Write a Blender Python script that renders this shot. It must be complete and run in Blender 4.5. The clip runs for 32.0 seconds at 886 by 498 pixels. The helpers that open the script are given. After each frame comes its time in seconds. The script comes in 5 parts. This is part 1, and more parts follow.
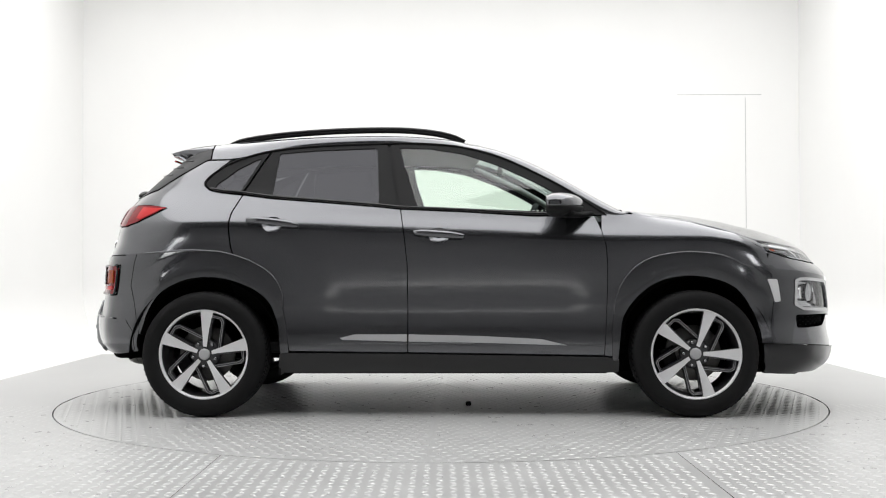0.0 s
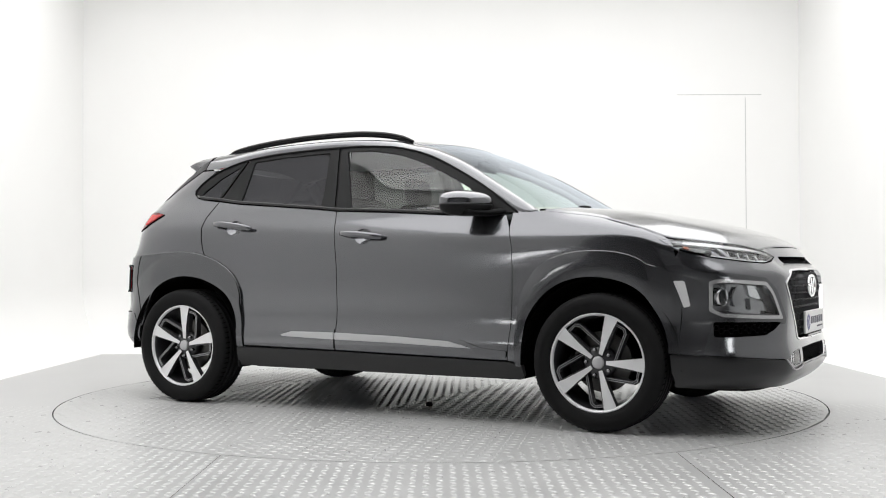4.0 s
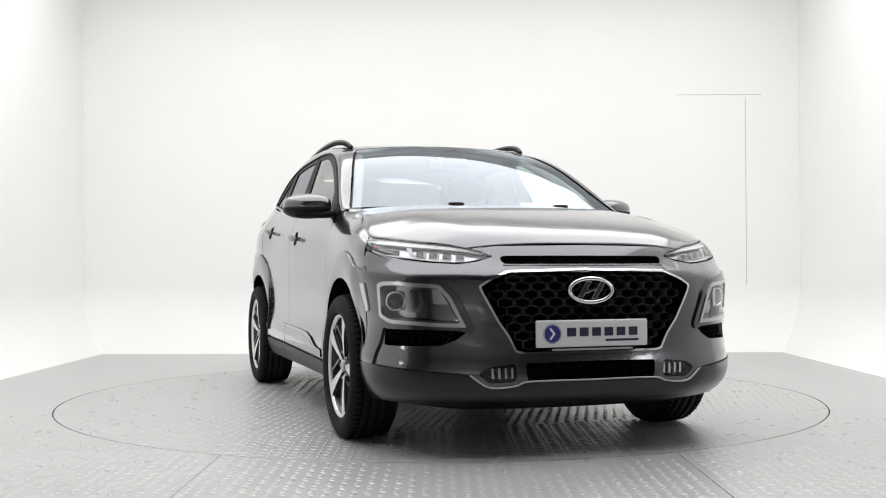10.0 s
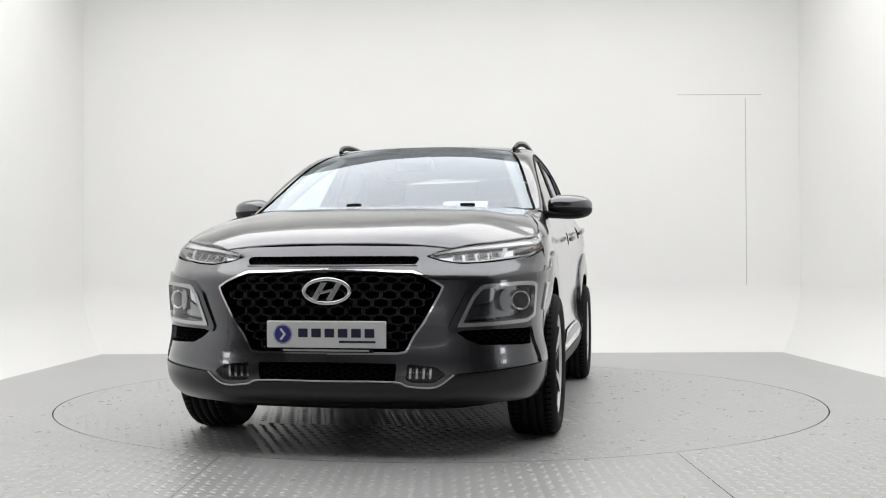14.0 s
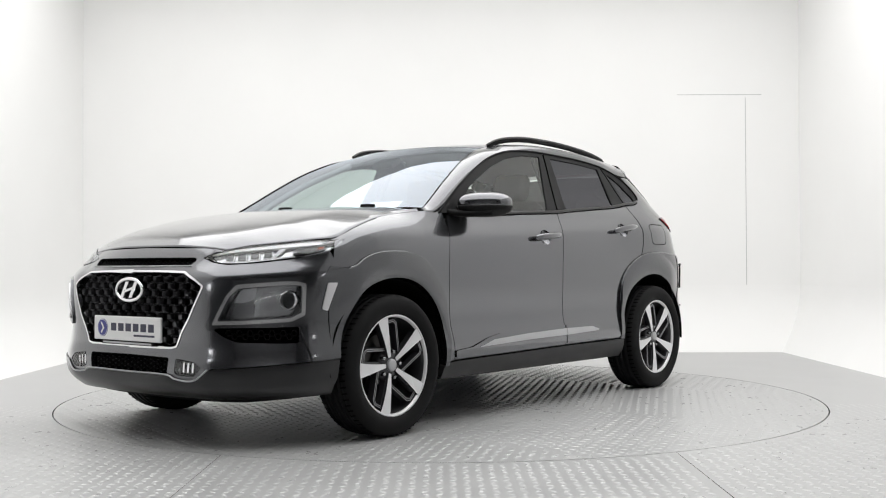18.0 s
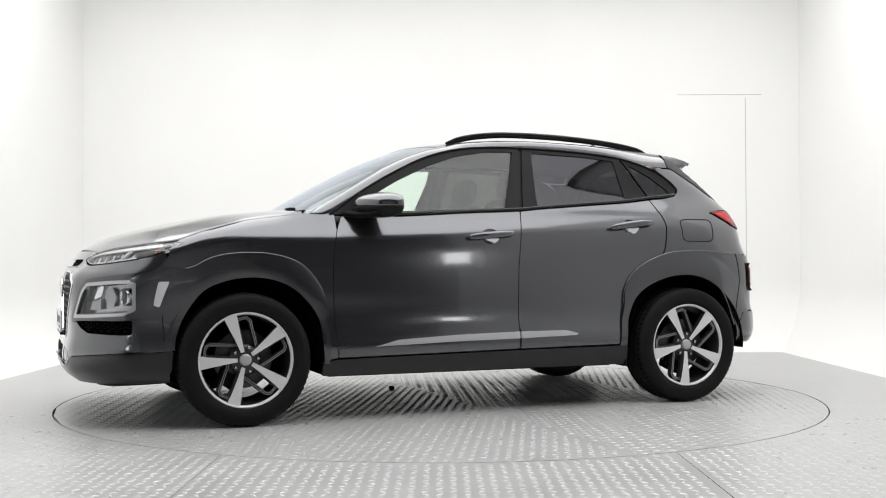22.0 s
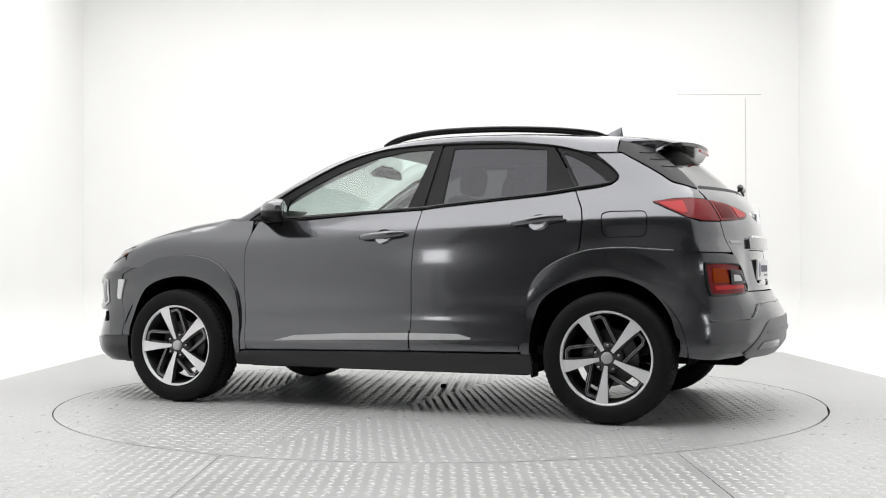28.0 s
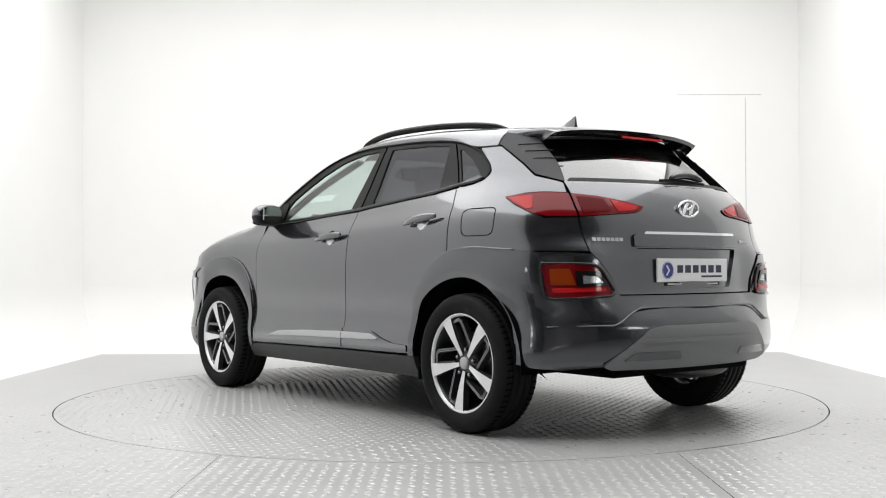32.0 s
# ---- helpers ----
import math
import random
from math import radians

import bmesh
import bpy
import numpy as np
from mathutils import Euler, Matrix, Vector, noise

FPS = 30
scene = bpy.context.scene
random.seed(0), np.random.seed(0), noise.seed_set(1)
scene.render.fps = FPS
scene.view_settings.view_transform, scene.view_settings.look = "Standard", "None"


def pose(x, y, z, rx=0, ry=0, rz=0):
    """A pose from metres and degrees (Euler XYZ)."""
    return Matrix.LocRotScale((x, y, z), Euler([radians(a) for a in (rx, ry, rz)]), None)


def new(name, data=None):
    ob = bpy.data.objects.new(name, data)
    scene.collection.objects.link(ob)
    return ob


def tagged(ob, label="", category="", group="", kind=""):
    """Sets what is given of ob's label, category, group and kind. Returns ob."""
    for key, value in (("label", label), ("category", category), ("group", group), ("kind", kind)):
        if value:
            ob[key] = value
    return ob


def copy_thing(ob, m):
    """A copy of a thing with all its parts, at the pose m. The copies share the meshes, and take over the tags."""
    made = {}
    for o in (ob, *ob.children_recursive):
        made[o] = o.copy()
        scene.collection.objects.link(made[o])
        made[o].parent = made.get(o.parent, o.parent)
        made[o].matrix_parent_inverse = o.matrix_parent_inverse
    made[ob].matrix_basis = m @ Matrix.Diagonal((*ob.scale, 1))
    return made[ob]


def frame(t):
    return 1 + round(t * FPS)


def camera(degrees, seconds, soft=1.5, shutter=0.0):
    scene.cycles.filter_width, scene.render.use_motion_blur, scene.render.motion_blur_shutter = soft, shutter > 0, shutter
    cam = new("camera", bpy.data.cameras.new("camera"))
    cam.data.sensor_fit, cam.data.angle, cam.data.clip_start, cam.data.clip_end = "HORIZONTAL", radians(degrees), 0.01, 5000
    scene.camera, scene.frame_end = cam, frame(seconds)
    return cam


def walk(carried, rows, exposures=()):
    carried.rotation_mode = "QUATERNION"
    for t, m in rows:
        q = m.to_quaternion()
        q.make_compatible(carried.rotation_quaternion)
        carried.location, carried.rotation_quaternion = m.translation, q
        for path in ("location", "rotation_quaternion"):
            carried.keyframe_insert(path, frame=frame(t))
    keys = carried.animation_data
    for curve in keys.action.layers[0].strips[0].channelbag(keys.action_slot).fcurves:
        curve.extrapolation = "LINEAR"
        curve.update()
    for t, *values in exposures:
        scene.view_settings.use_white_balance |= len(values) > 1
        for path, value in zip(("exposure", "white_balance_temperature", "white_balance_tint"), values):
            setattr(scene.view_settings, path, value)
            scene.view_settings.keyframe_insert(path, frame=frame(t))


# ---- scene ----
# ---------------------------------------------------------------- camera
cam = camera(45.08, 32.0, soft=1.1)
CAM_POSE = pose(0.0136, -6.586, 0.791, 90.998, 0, 0) @ pose(0, 0, 0, 0, 0, -0.177)
EXPOSURES = [(0.0, 0.0), (6.0, -0.07), (9.0, -0.12), (11.0, -0.23), (13.0, -0.35), (15.0, -0.33), (17.0, -0.23), (20.0, -0.13), (23.0, -0.08), (26.0, 0.0), (32.0, -0.04)]
walk(cam, [(0.0, CAM_POSE), (32.0, CAM_POSE)], EXPOSURES)

# heading of the car and of the turntable under it, in degrees
HEADING = [(0, -1.53), (1, -8.46), (2, -15.23), (3.5, -25.28), (5, -35.49), (6, -42.62), (7, -49.79), (8, -57.1), (9, -64.4), (10, -71.67), (11, -78.99), (12, -86.32), (13, -93.67), (14, -100.7), (15.5, -110.86), (17, -121.42), (18, -128.83), (19, -136.18), (20, -143.53), (21, -150.92), (22, -158.34), (23, -165.56), (24, -172.75), (25, -180.15), (26.5, -191.24), (28, -202.37), (29, -209.83), (30, -217.28), (31, -224.81), (32, -232.42)]
CAR_OFFSET = (0.066, -0.062)

# ---------------------------------------------------------------- light
world = bpy.data.worlds.new("world")
scene.world = world
world.use_nodes = True
world.node_tree.nodes["Background"].inputs["Color"].default_value = (1, 1, 1, 1)
world.node_tree.nodes["Background"].inputs["Strength"].default_value = 0.02


def area_lamp(name, m, sx, sy, watts, color=(1, 1, 1)):
    data = bpy.data.lights.new(name, "AREA")
    data.shape, data.size, data.size_y, data.energy, data.color = "RECTANGLE", sx, sy, watts, color
    ob = new(name, data)
    ob.matrix_world = m
    return ob


area_lamp("ceiling_softbox", pose(0, -0.7, 3.86), 6.7, 6.1, 345)


# ---------------------------------------------------------------- materials
def material(name, color, rough=0.5, metal=0.0, coat=0.0, coat_rough=0.03, spec=0.5, noise_amount=0.0, noise_scale=20.0,
             bump=0.0, bump_scale=200.0, emission=0.0, alpha=1.0, transmission=0.0, rough_var=0.0):
    m = bpy.data.materials.new(name)
    m.use_nodes = True
    nt = m.node_tree
    b = nt.nodes["Principled BSDF"]
    b.inputs["Base Color"].default_value = (*color, 1)
    b.inputs["Roughness"].default_value = rough
    b.inputs["Metallic"].default_value = metal
    b.inputs["Coat Weight"].default_value = coat
    b.inputs["Coat Roughness"].default_value = coat_rough
    b.inputs["Specular IOR Level"].default_value = spec
    b.inputs["Transmission Weight"].default_value = transmission
    if emission:
        b.inputs["Emission Color"].default_value = (*color, 1)
        b.inputs["Emission Strength"].default_value = emission
    tc = nt.nodes.new("ShaderNodeTexCoord")
    if noise_amount or rough_var:
        n = nt.nodes.new("ShaderNodeTexNoise")
        n.inputs["Scale"].default_value = noise_scale
        n.inputs["Detail"].default_value = 6
        nt.links.new(tc.outputs["Object"], n.inputs["Vector"])
        if noise_amount:
            mix = nt.nodes.new("ShaderNodeMix")
            mix.data_type = "RGBA"
            mix.inputs[6].default_value = (*[c * (1 - noise_amount) for c in color], 1)
            mix.inputs[7].default_value = (*[min(1, c * (1 + noise_amount)) for c in color], 1)
            nt.links.new(n.outputs["Fac"], mix.inputs[0])
            nt.links.new(mix.outputs[2], b.inputs["Base Color"])
        if rough_var:
            r = nt.nodes.new("ShaderNodeMapRange")
            r.inputs["To Min"].default_value = max(0.02, rough - rough_var)
            r.inputs["To Max"].default_value = min(1, rough + rough_var)
            nt.links.new(n.outputs["Fac"], r.inputs["Value"])
            nt.links.new(r.outputs["Result"], b.inputs["Roughness"])
    if bump:
        n2 = nt.nodes.new("ShaderNodeTexNoise")
        n2.inputs["Scale"].default_value = bump_scale
        n2.inputs["Detail"].default_value = 3
        nt.links.new(tc.outputs["Object"], n2.inputs["Vector"])
        bp = nt.nodes.new("ShaderNodeBump")
        bp.inputs["Strength"].default_value = bump
        bp.inputs["Distance"].default_value = 0.002
        nt.links.new(n2.outputs["Fac"], bp.inputs["Height"])
        nt.links.new(bp.outputs["Normal"], b.inputs["Normal"])
    return m


def glass(name, tint, base=0.05, power=5.0, gloss=0.012, sheen=(1, 1, 1)):
    """Thin pane: tinted see-through with a mirror sheen that grows towards grazing, the same from both sides."""
    m = bpy.data.materials.new(name)
    m.use_nodes = True
    nt = m.node_tree
    nt.nodes.clear()
    out = nt.nodes.new("ShaderNodeOutputMaterial")
    mix = nt.nodes.new("ShaderNodeMixShader")
    tr = nt.nodes.new("ShaderNodeBsdfTransparent")
    gl = nt.nodes.new("ShaderNodeBsdfGlossy")
    lw = nt.nodes.new("ShaderNodeLayerWeight")
    pw = nt.nodes.new("ShaderNodeMath")
    ma = nt.nodes.new("ShaderNodeMath")
    lw.inputs["Blend"].default_value = 0.5
    pw.operation, ma.operation = "POWER", "MULTIPLY_ADD"
    pw.inputs[1].default_value = power
    ma.inputs[1].default_value, ma.inputs[2].default_value = 1 - base, base
    tr.inputs["Color"].default_value = (*tint, 1)
    gl.inputs["Roughness"].default_value = gloss
    gl.inputs["Color"].default_value = (*sheen, 1)
    nt.links.new(lw.outputs["Facing"], pw.inputs[0])
    nt.links.new(pw.outputs[0], ma.inputs[0])
    nt.links.new(ma.outputs[0], mix.inputs[0])
    nt.links.new(tr.outputs[0], mix.inputs[1])
    nt.links.new(gl.outputs[0], mix.inputs[2])
    nt.links.new(mix.outputs[0], out.inputs["Surface"])
    return m


def paint_material(name, lo, hi, rough, coat, coat_rough, metal=0.9):
    """Metallic flakes of two tones under a clear coat."""
    m = material(name, hi, rough=rough, metal=metal, coat=coat, coat_rough=coat_rough, spec=0.3)
    nt = m.node_tree
    b = nt.nodes["Principled BSDF"]
    b.inputs["Coat IOR"].default_value = 1.55
    tc = nt.nodes.new("ShaderNodeTexCoord")
    fl = nt.nodes.new("ShaderNodeTexNoise")
    fl.inputs["Scale"].default_value = 900
    ramp = nt.nodes.new("ShaderNodeMix")
    ramp.data_type = "RGBA"
    ramp.inputs[6].default_value = (*lo, 1)
    ramp.inputs[7].default_value = (*hi, 1)
    nt.links.new(tc.outputs["Object"], fl.inputs["Vector"])
    nt.links.new(fl.outputs["Fac"], ramp.inputs[0])
    nt.links.new(ramp.outputs[2], b.inputs["Base Color"])
    return m


PAINT = paint_material("grey_metallic_paint", (0.080, 0.081, 0.088), (0.139, 0.141, 0.151), 0.21, 1.0, 0.07)
CLAD = paint_material("dark_grey_satin_trim", (0.060, 0.061, 0.066), (0.098, 0.100, 0.107), 0.25, 0.8, 0.06)
LIP = paint_material("dark_grey_bumper_lip", (0.017, 0.0172, 0.018), (0.029, 0.0295, 0.031), 0.30, 0.5, 0.10)
SILL = material("satin_black_sill", (0.022, 0.022, 0.0225), rough=0.42, spec=0.35, rough_var=0.06, noise_scale=9)
LOOP_EDGE = material("pale_wheel_edge", (0.30, 0.30, 0.31), rough=0.35, metal=0.5)
PIANO = material("gloss_black_plastic", (0.006, 0.006, 0.0065), rough=0.12, coat=0.2, spec=0.35)
BLACK = material("matt_black_plastic", (0.008, 0.008, 0.0085), rough=0.6, spec=0.1, bump=0.08, bump_scale=500)
FRAME = material("satin_black_trim", (0.010, 0.010, 0.0105), rough=0.45, spec=0.16, rough_var=0.05, noise_scale=60)
# near-black for gap edges, and for shade put into the colour of hidden parts
VOID = material("black_for_gaps_and_shade", (0.003, 0.003, 0.003), rough=0.9, spec=0.05)
CHROME = material("chrome", (0.82, 0.82, 0.83), rough=0.08, metal=1.0)
SATIN = material("satin_silver", (0.44, 0.44, 0.45), rough=0.38, metal=0.4)
ALLOY = material("machined_alloy", (0.74, 0.74, 0.75), rough=0.36, metal=0.35, rough_var=0.08, noise_scale=90)
ALLOY_DARK = material("dark_grey_wheel_paint", (0.040, 0.040, 0.043), rough=0.35, metal=0.3, coat=0.3)
RUBBER = material("tyre_rubber", (0.009, 0.009, 0.0093), rough=0.7, spec=0.14, bump=0.15, bump_scale=120, noise_amount=0.3, noise_scale=14)
STEEL = material("brake_steel", (0.10, 0.098, 0.095), rough=0.45, metal=1.0, noise_amount=0.2, noise_scale=40)
GLASS = glass("clear_green_glass", (0.82, 0.91, 0.84), 0.06, 4.6)
SCREEN = glass("windscreen_glass", (0.72, 0.80, 0.80), 0.14, 3.6, sheen=(0.86, 0.92, 1.0))
PRIVACY = glass("privacy_glass", (0.06, 0.062, 0.064), 0.05, 4.4, sheen=(0.8, 0.8, 0.86))
REAR_GLASS = glass("dark_rear_glass", (0.05, 0.052, 0.054), 0.16, 4.0)
LENS = glass("clear_lens", (0.93, 0.94, 0.95))
RED_LENS = material("red_lens", (0.17, 0.003, 0.006), rough=0.12, spec=0.25, coat=0.15)
RED_GLOW = material("bright_red_reflector", (0.46, 0.010, 0.012), rough=0.15, spec=0.35)
LAMP_BED = material("lamp_reflector_grey", (0.40, 0.40, 0.41), rough=0.14, metal=1.0)
MARKER = material("pale_marker_lens", (0.64, 0.64, 0.65), rough=0.12, coat=0.8)
AMBER = material("amber_lens", (0.26, 0.036, 0.004), rough=0.15, spec=0.1)
DARK_CHROME = material("smoked_chrome", (0.34, 0.34, 0.35), rough=0.14, metal=1.0)
WHITE_LENS = material("white_lens", (0.8, 0.8, 0.8), rough=0.15, coat=0.8)
PLATE = material("plate_white", (0.78, 0.78, 0.78), rough=0.35, noise_amount=0.03, noise_scale=30)
BLUE = material("plate_blue", (0.03, 0.035, 0.22), rough=0.4)
NAVY = material("plate_dark_ink", (0.02, 0.02, 0.05), rough=0.4)
CLOTH = material("seat_cloth", (0.012, 0.012, 0.0125), rough=0.85, spec=0.1, bump=0.3, bump_scale=300)
DASH = material("dash_plastic", (0.012, 0.012, 0.0125), rough=0.7, spec=0.2, bump=0.1, bump_scale=400)
LINER = material("headliner", (0.35, 0.35, 0.34), rough=0.9)
PAPER = material("paper", (0.85, 0.85, 0.85), rough=0.7)
MIRROR = material("mirror_glass", (0.9, 0.9, 0.9), rough=0.01, metal=1.0)
FRAME_GREY = material("lamp_frame_grey", (0.52, 0.52, 0.53), rough=0.26, metal=0.8, coat=0.3)
MESH = material("grille_dark_metal", (0.10, 0.10, 0.105), rough=0.24, metal=0.6, spec=0.5)
PILLAR = material("dark_grey_grained_plastic", (0.030, 0.030, 0.032), rough=0.5, spec=0.3, bump=0.05, bump_scale=500, rough_var=0.05)


# ---------------------------------------------------------------- mesh helpers
def link(name, verts, faces, mat, parent=None, label="", smooth=True, rim=0, normals=None):
    """One mesh object; rim: how many of the last faces are the dark turned-in edge; normals: of the first points, for smooth shading."""
    me = bpy.data.meshes.new(name)
    me.from_pydata([tuple(v) for v in verts], [], [tuple(f) for f in faces])
    me.materials.append(mat)
    if smooth:
        me.polygons.foreach_set("use_smooth", [True] * len(me.polygons))
    if rim:
        me.materials.append(VOID)
        me.polygons.foreach_set("material_index", [0] * (len(me.polygons) - rim) + [1] * rim)
    me.update()
    if normals is not None:
        full = np.zeros((len(verts), 3))
        full[:len(normals)] = normals
        me.normals_split_custom_set_from_vertices([tuple(q) for q in full])
    ob = new(name, me)
    if parent:
        ob.parent = parent
    return tagged(ob, label)


def part(name, bm, mat, parent, label="", smooth=False):
    me = bpy.data.meshes.new(name)
    bm.to_mesh(me)
    bm.free()
    me.materials.append(mat)
    if smooth:
        me.polygons.foreach_set("use_smooth", [True] * len(me.polygons))
    ob = new(name, me)
    if parent:
        ob.parent = parent
    return tagged(ob, label)


def spline(pts, n):
    """Catmull-Rom curve through pts, n samples spread by length."""
    p = np.array(pts, float)
    p = np.vstack([2 * p[0] - p[1], p, 2 * p[-1] - p[-2]])
    out = []
    for i in range(1, len(p) - 2):
        t = np.linspace(0, 1, 24, endpoint=False)[:, None]
        a, b, c, d = p[i - 1], p[i], p[i + 1], p[i + 2]
        out.append(0.5 * (2 * b + (c - a) * t + (2 * a - 5 * b + 4 * c - d) * t**2 + (3 * b - a - 3 * c + d) * t**3))
    out = np.vstack(out + [p[-2][None]])
    s = np.concatenate([[0], np.cumsum(np.linalg.norm(np.diff(out, axis=0), axis=1))])
    u = np.linspace(0, s[-1], n)
    return np.stack([np.interp(u, s, out[:, k]) for k in range(out.shape[1])], 1)


def smoothstep(x):
    x = np.clip(x, 0, 1)
    return x * x * (3 - 2 * x)


def table(pairs):
    q = spline(pairs, 400)
    return q[:, 0], q[:, 1]


# ---------------------------------------------------------------- the car's skin
# plan outline of the skin: set-back from the nose or tail, half width
NOSE = [(0, 0), (0.0, 0.25), (0.022, 0.5), (0.065, 0.6), (0.10, 0.67), (0.16, 0.75), (0.235, 0.82), (0.30, 0.857), (0.40, 0.881), (0.6, 0.89)]
TAIL = [(0.6, 0.889), (0.42, 0.876), (0.30, 0.851), (0.205, 0.80), (0.15, 0.71), (0.112, 0.62), (0.070, 0.5), (0.022, 0.3), (0.005, 0.15), (0, 0)]
NOSE_X, TAIL_X, FULL = 2.13, -2.0, 0.89
_ref = spline([(NOSE_X - d, y) for d, y in NOSE] + [(1.2, FULL), (0.6, FULL), (0, FULL), (-0.6, FULL), (-1.1, FULL)] + [(TAIL_X + d, y) for d, y in TAIL], 1600)
_soft = np.exp(-0.5 * (np.arange(-45, 46) / 13.0) ** 2)
_wide = np.vstack([_ref[45:0:-1] * (1, -1), _ref, _ref[-2:-47:-1] * (1, -1)])
_ref = np.stack([np.convolve(_wide[:, k], _soft / _soft.sum(), "valid") for k in (0, 1)], 1)
_arc = np.concatenate([[0], np.cumsum(np.linalg.norm(np.diff(_ref, axis=0), axis=1))])
ROUND = _arc[-1]
# nose and tail profiles on the centre line: height, x
NOSE_Z, NOSE_PX = table([(0.15, 1.98), (0.2, 2.04), (0.24, 2.10), (0.29, 2.14), (0.37, 2.145), (0.45, 2.13), (0.57, 2.132), (0.69, 2.13), (0.76, 2.12), (0.80, 2.10), (0.85, 2.07), (0.89, 2.04), (0.93, 2.0), (1.0, 1.92), (1.1, 1.8), (1.6, 1.5)])
TAIL_Z, TAIL_PX = table([(0.15, -1.85), (0.28, -1.93), (0.32, -2.0), (0.38, -2.06), (0.50, -2.075), (0.56, -2.055), (0.64, -2.01), (0.70, -1.99), (0.84, -1.980), (0.94, -1.970), (1.04, -1.948), (1.126, -1.910), (1.19, -1.860), (1.30, -1.750), (1.40, -1.635), (1.46, -1.565), (1.6, -1.4)])
# half width of the doors by height
WIDE_Z, WIDE = table([(0.15, 0.77), (0.2, 0.80), (0.24, 0.835), (0.30, 0.862), (0.36, 0.872), (0.40, 0.8725), (0.43, 0.868), (0.46, 0.861), (0.49, 0.8545), (0.52, 0.8505), (0.55, 0.8487), (0.59, 0.8487), (0.63, 0.8500), (0.68, 0.8513), (0.74, 0.8520), (0.81, 0.8524), (0.9, 0.850), (0.96, 0.8435), (0.985, 0.838), (1.01, 0.828), (1.035, 0.816), (1.06, 0.804), (1.12, 0.780), (1.2, 0.750), (1.3, 0.711), (1.4, 0.672), (1.5, 0.63), (1.6, 0.58)])
HOOD_X, HOOD_Z = table([(0.95, 1.10), (1.1, 1.075), (1.3, 1.045), (1.5, 1.0), (1.64, 0.955), (1.8, 0.925), (1.95, 0.90), (2.2, 0.87)])


def half_width(x, z):
    up = smoothstep((z - 0.70) / 0.25) * (1 - smoothstep((z - 1.10) / 0.14))
    w = np.interp(z + 0.045 * np.clip(x, -1.2, 0.8) * up, WIDE_Z, WIDE)
    w = w + 0.022 * np.exp(-((x + 1.32) / 0.33) ** 2 - ((z - 1.0) / 0.16) ** 2)
    w = w + 0.020 * np.exp(-((x - 1.35) / 0.36) ** 2 - ((z - 0.93) / 0.14) ** 2)
    w = w + 0.024 * np.exp(-((x - 1.68) / 0.22) ** 2 - ((z - 0.80) / 0.2) ** 2)
    w = w + 0.026 * np.exp(-((x + 1.68) / 0.22) ** 2 - ((z - 0.76) / 0.14) ** 2)
    top = np.interp(x, HOOD_X, HOOD_Z) - 0.07
    return w - 14 * np.clip(z - top, 0, 0.1) ** 2 * smoothstep((x - 0.9) / 0.25)


def skin0(a, z):
    a, z = np.asarray(a, float), np.asarray(z, float)
    flip = np.where((a < 0) | (a > ROUND), -1.0, 1.0)
    b = np.where(a < 0, -a, np.where(a > ROUND, 2 * ROUND - a, a))
    x, y = np.interp(b, _arc, _ref[:, 0]), np.interp(b, _arc, _ref[:, 1])
    k = smoothstep((x - 1.1) / 0.8)
    x2 = x + (np.interp(z, NOSE_Z, NOSE_PX) - NOSE_X) * k + (np.interp(z, TAIL_Z, TAIL_PX) - TAIL_X) * smoothstep((-x - 1.0) / 0.8)
    x2 = x2 - 0.04 * np.clip(y / 0.46, 0, 1) ** 2 * smoothstep((z - 0.74) / 0.1) * smoothstep((x - 1.3) / 0.4)
    x2 = x2 + 0.035 * smoothstep((y - 0.33) / 0.40) * smoothstep((0.66 - z) / 0.14) * smoothstep((-x - 1.5) / 0.3)
    x2 = x2 - 0.030 * (0.4 + 0.6 * smoothstep((z - 0.55) / 0.15)) * smoothstep((y - 0.40) / 0.25) * smoothstep((0.95 - z) / 0.12) * smoothstep((-x - 1.55) / 0.22)
    return np.stack([x2, flip * y * half_width(x2, z) / FULL, z], -1)


def skin(a, z, off=0.0):
    p = skin0(a, z)
    e = 0.004
    du, dv = skin0(a + e, z) - skin0(a - e, z), skin0(a, z + e) - skin0(a, z - e)
    n = np.cross(dv, du)
    n /= np.linalg.norm(n, axis=-1, keepdims=True) + 1e-9
    return p + n * (-np.asarray(off))[..., None] if np.ndim(off) else p - n * off


_as = np.linspace(0, ROUND, 1500)


def S(x, z):
    """Chart place of the skin point at that x and height, on the left side."""
    px = skin0(_as, np.full_like(_as, z))[:, 0]
    return float(np.interp(-x, -px, _as)), z


def F(y, z):
    m = _as < 1.4
    py = skin0(_as[m], np.full(m.sum(), z))[:, 1]
    return math.copysign(float(np.interp(abs(y), py, _as[m])), y), z


def R(y, z):
    m = _as > ROUND - 1.4
    py = skin0(_as[m], np.full(m.sum(), z))[:, 1]
    a = float(np.interp(-abs(y), -py, _as[m]))
    return (a if y >= 0 else 2 * ROUND - a), z


def mirrored(pts, rear=False):
    """A half outline from the middle outwards and back, closed over the middle line."""
    m = [((2 * ROUND - a) if rear else -a, z) for a, z in reversed(pts)]
    return list(pts) + m


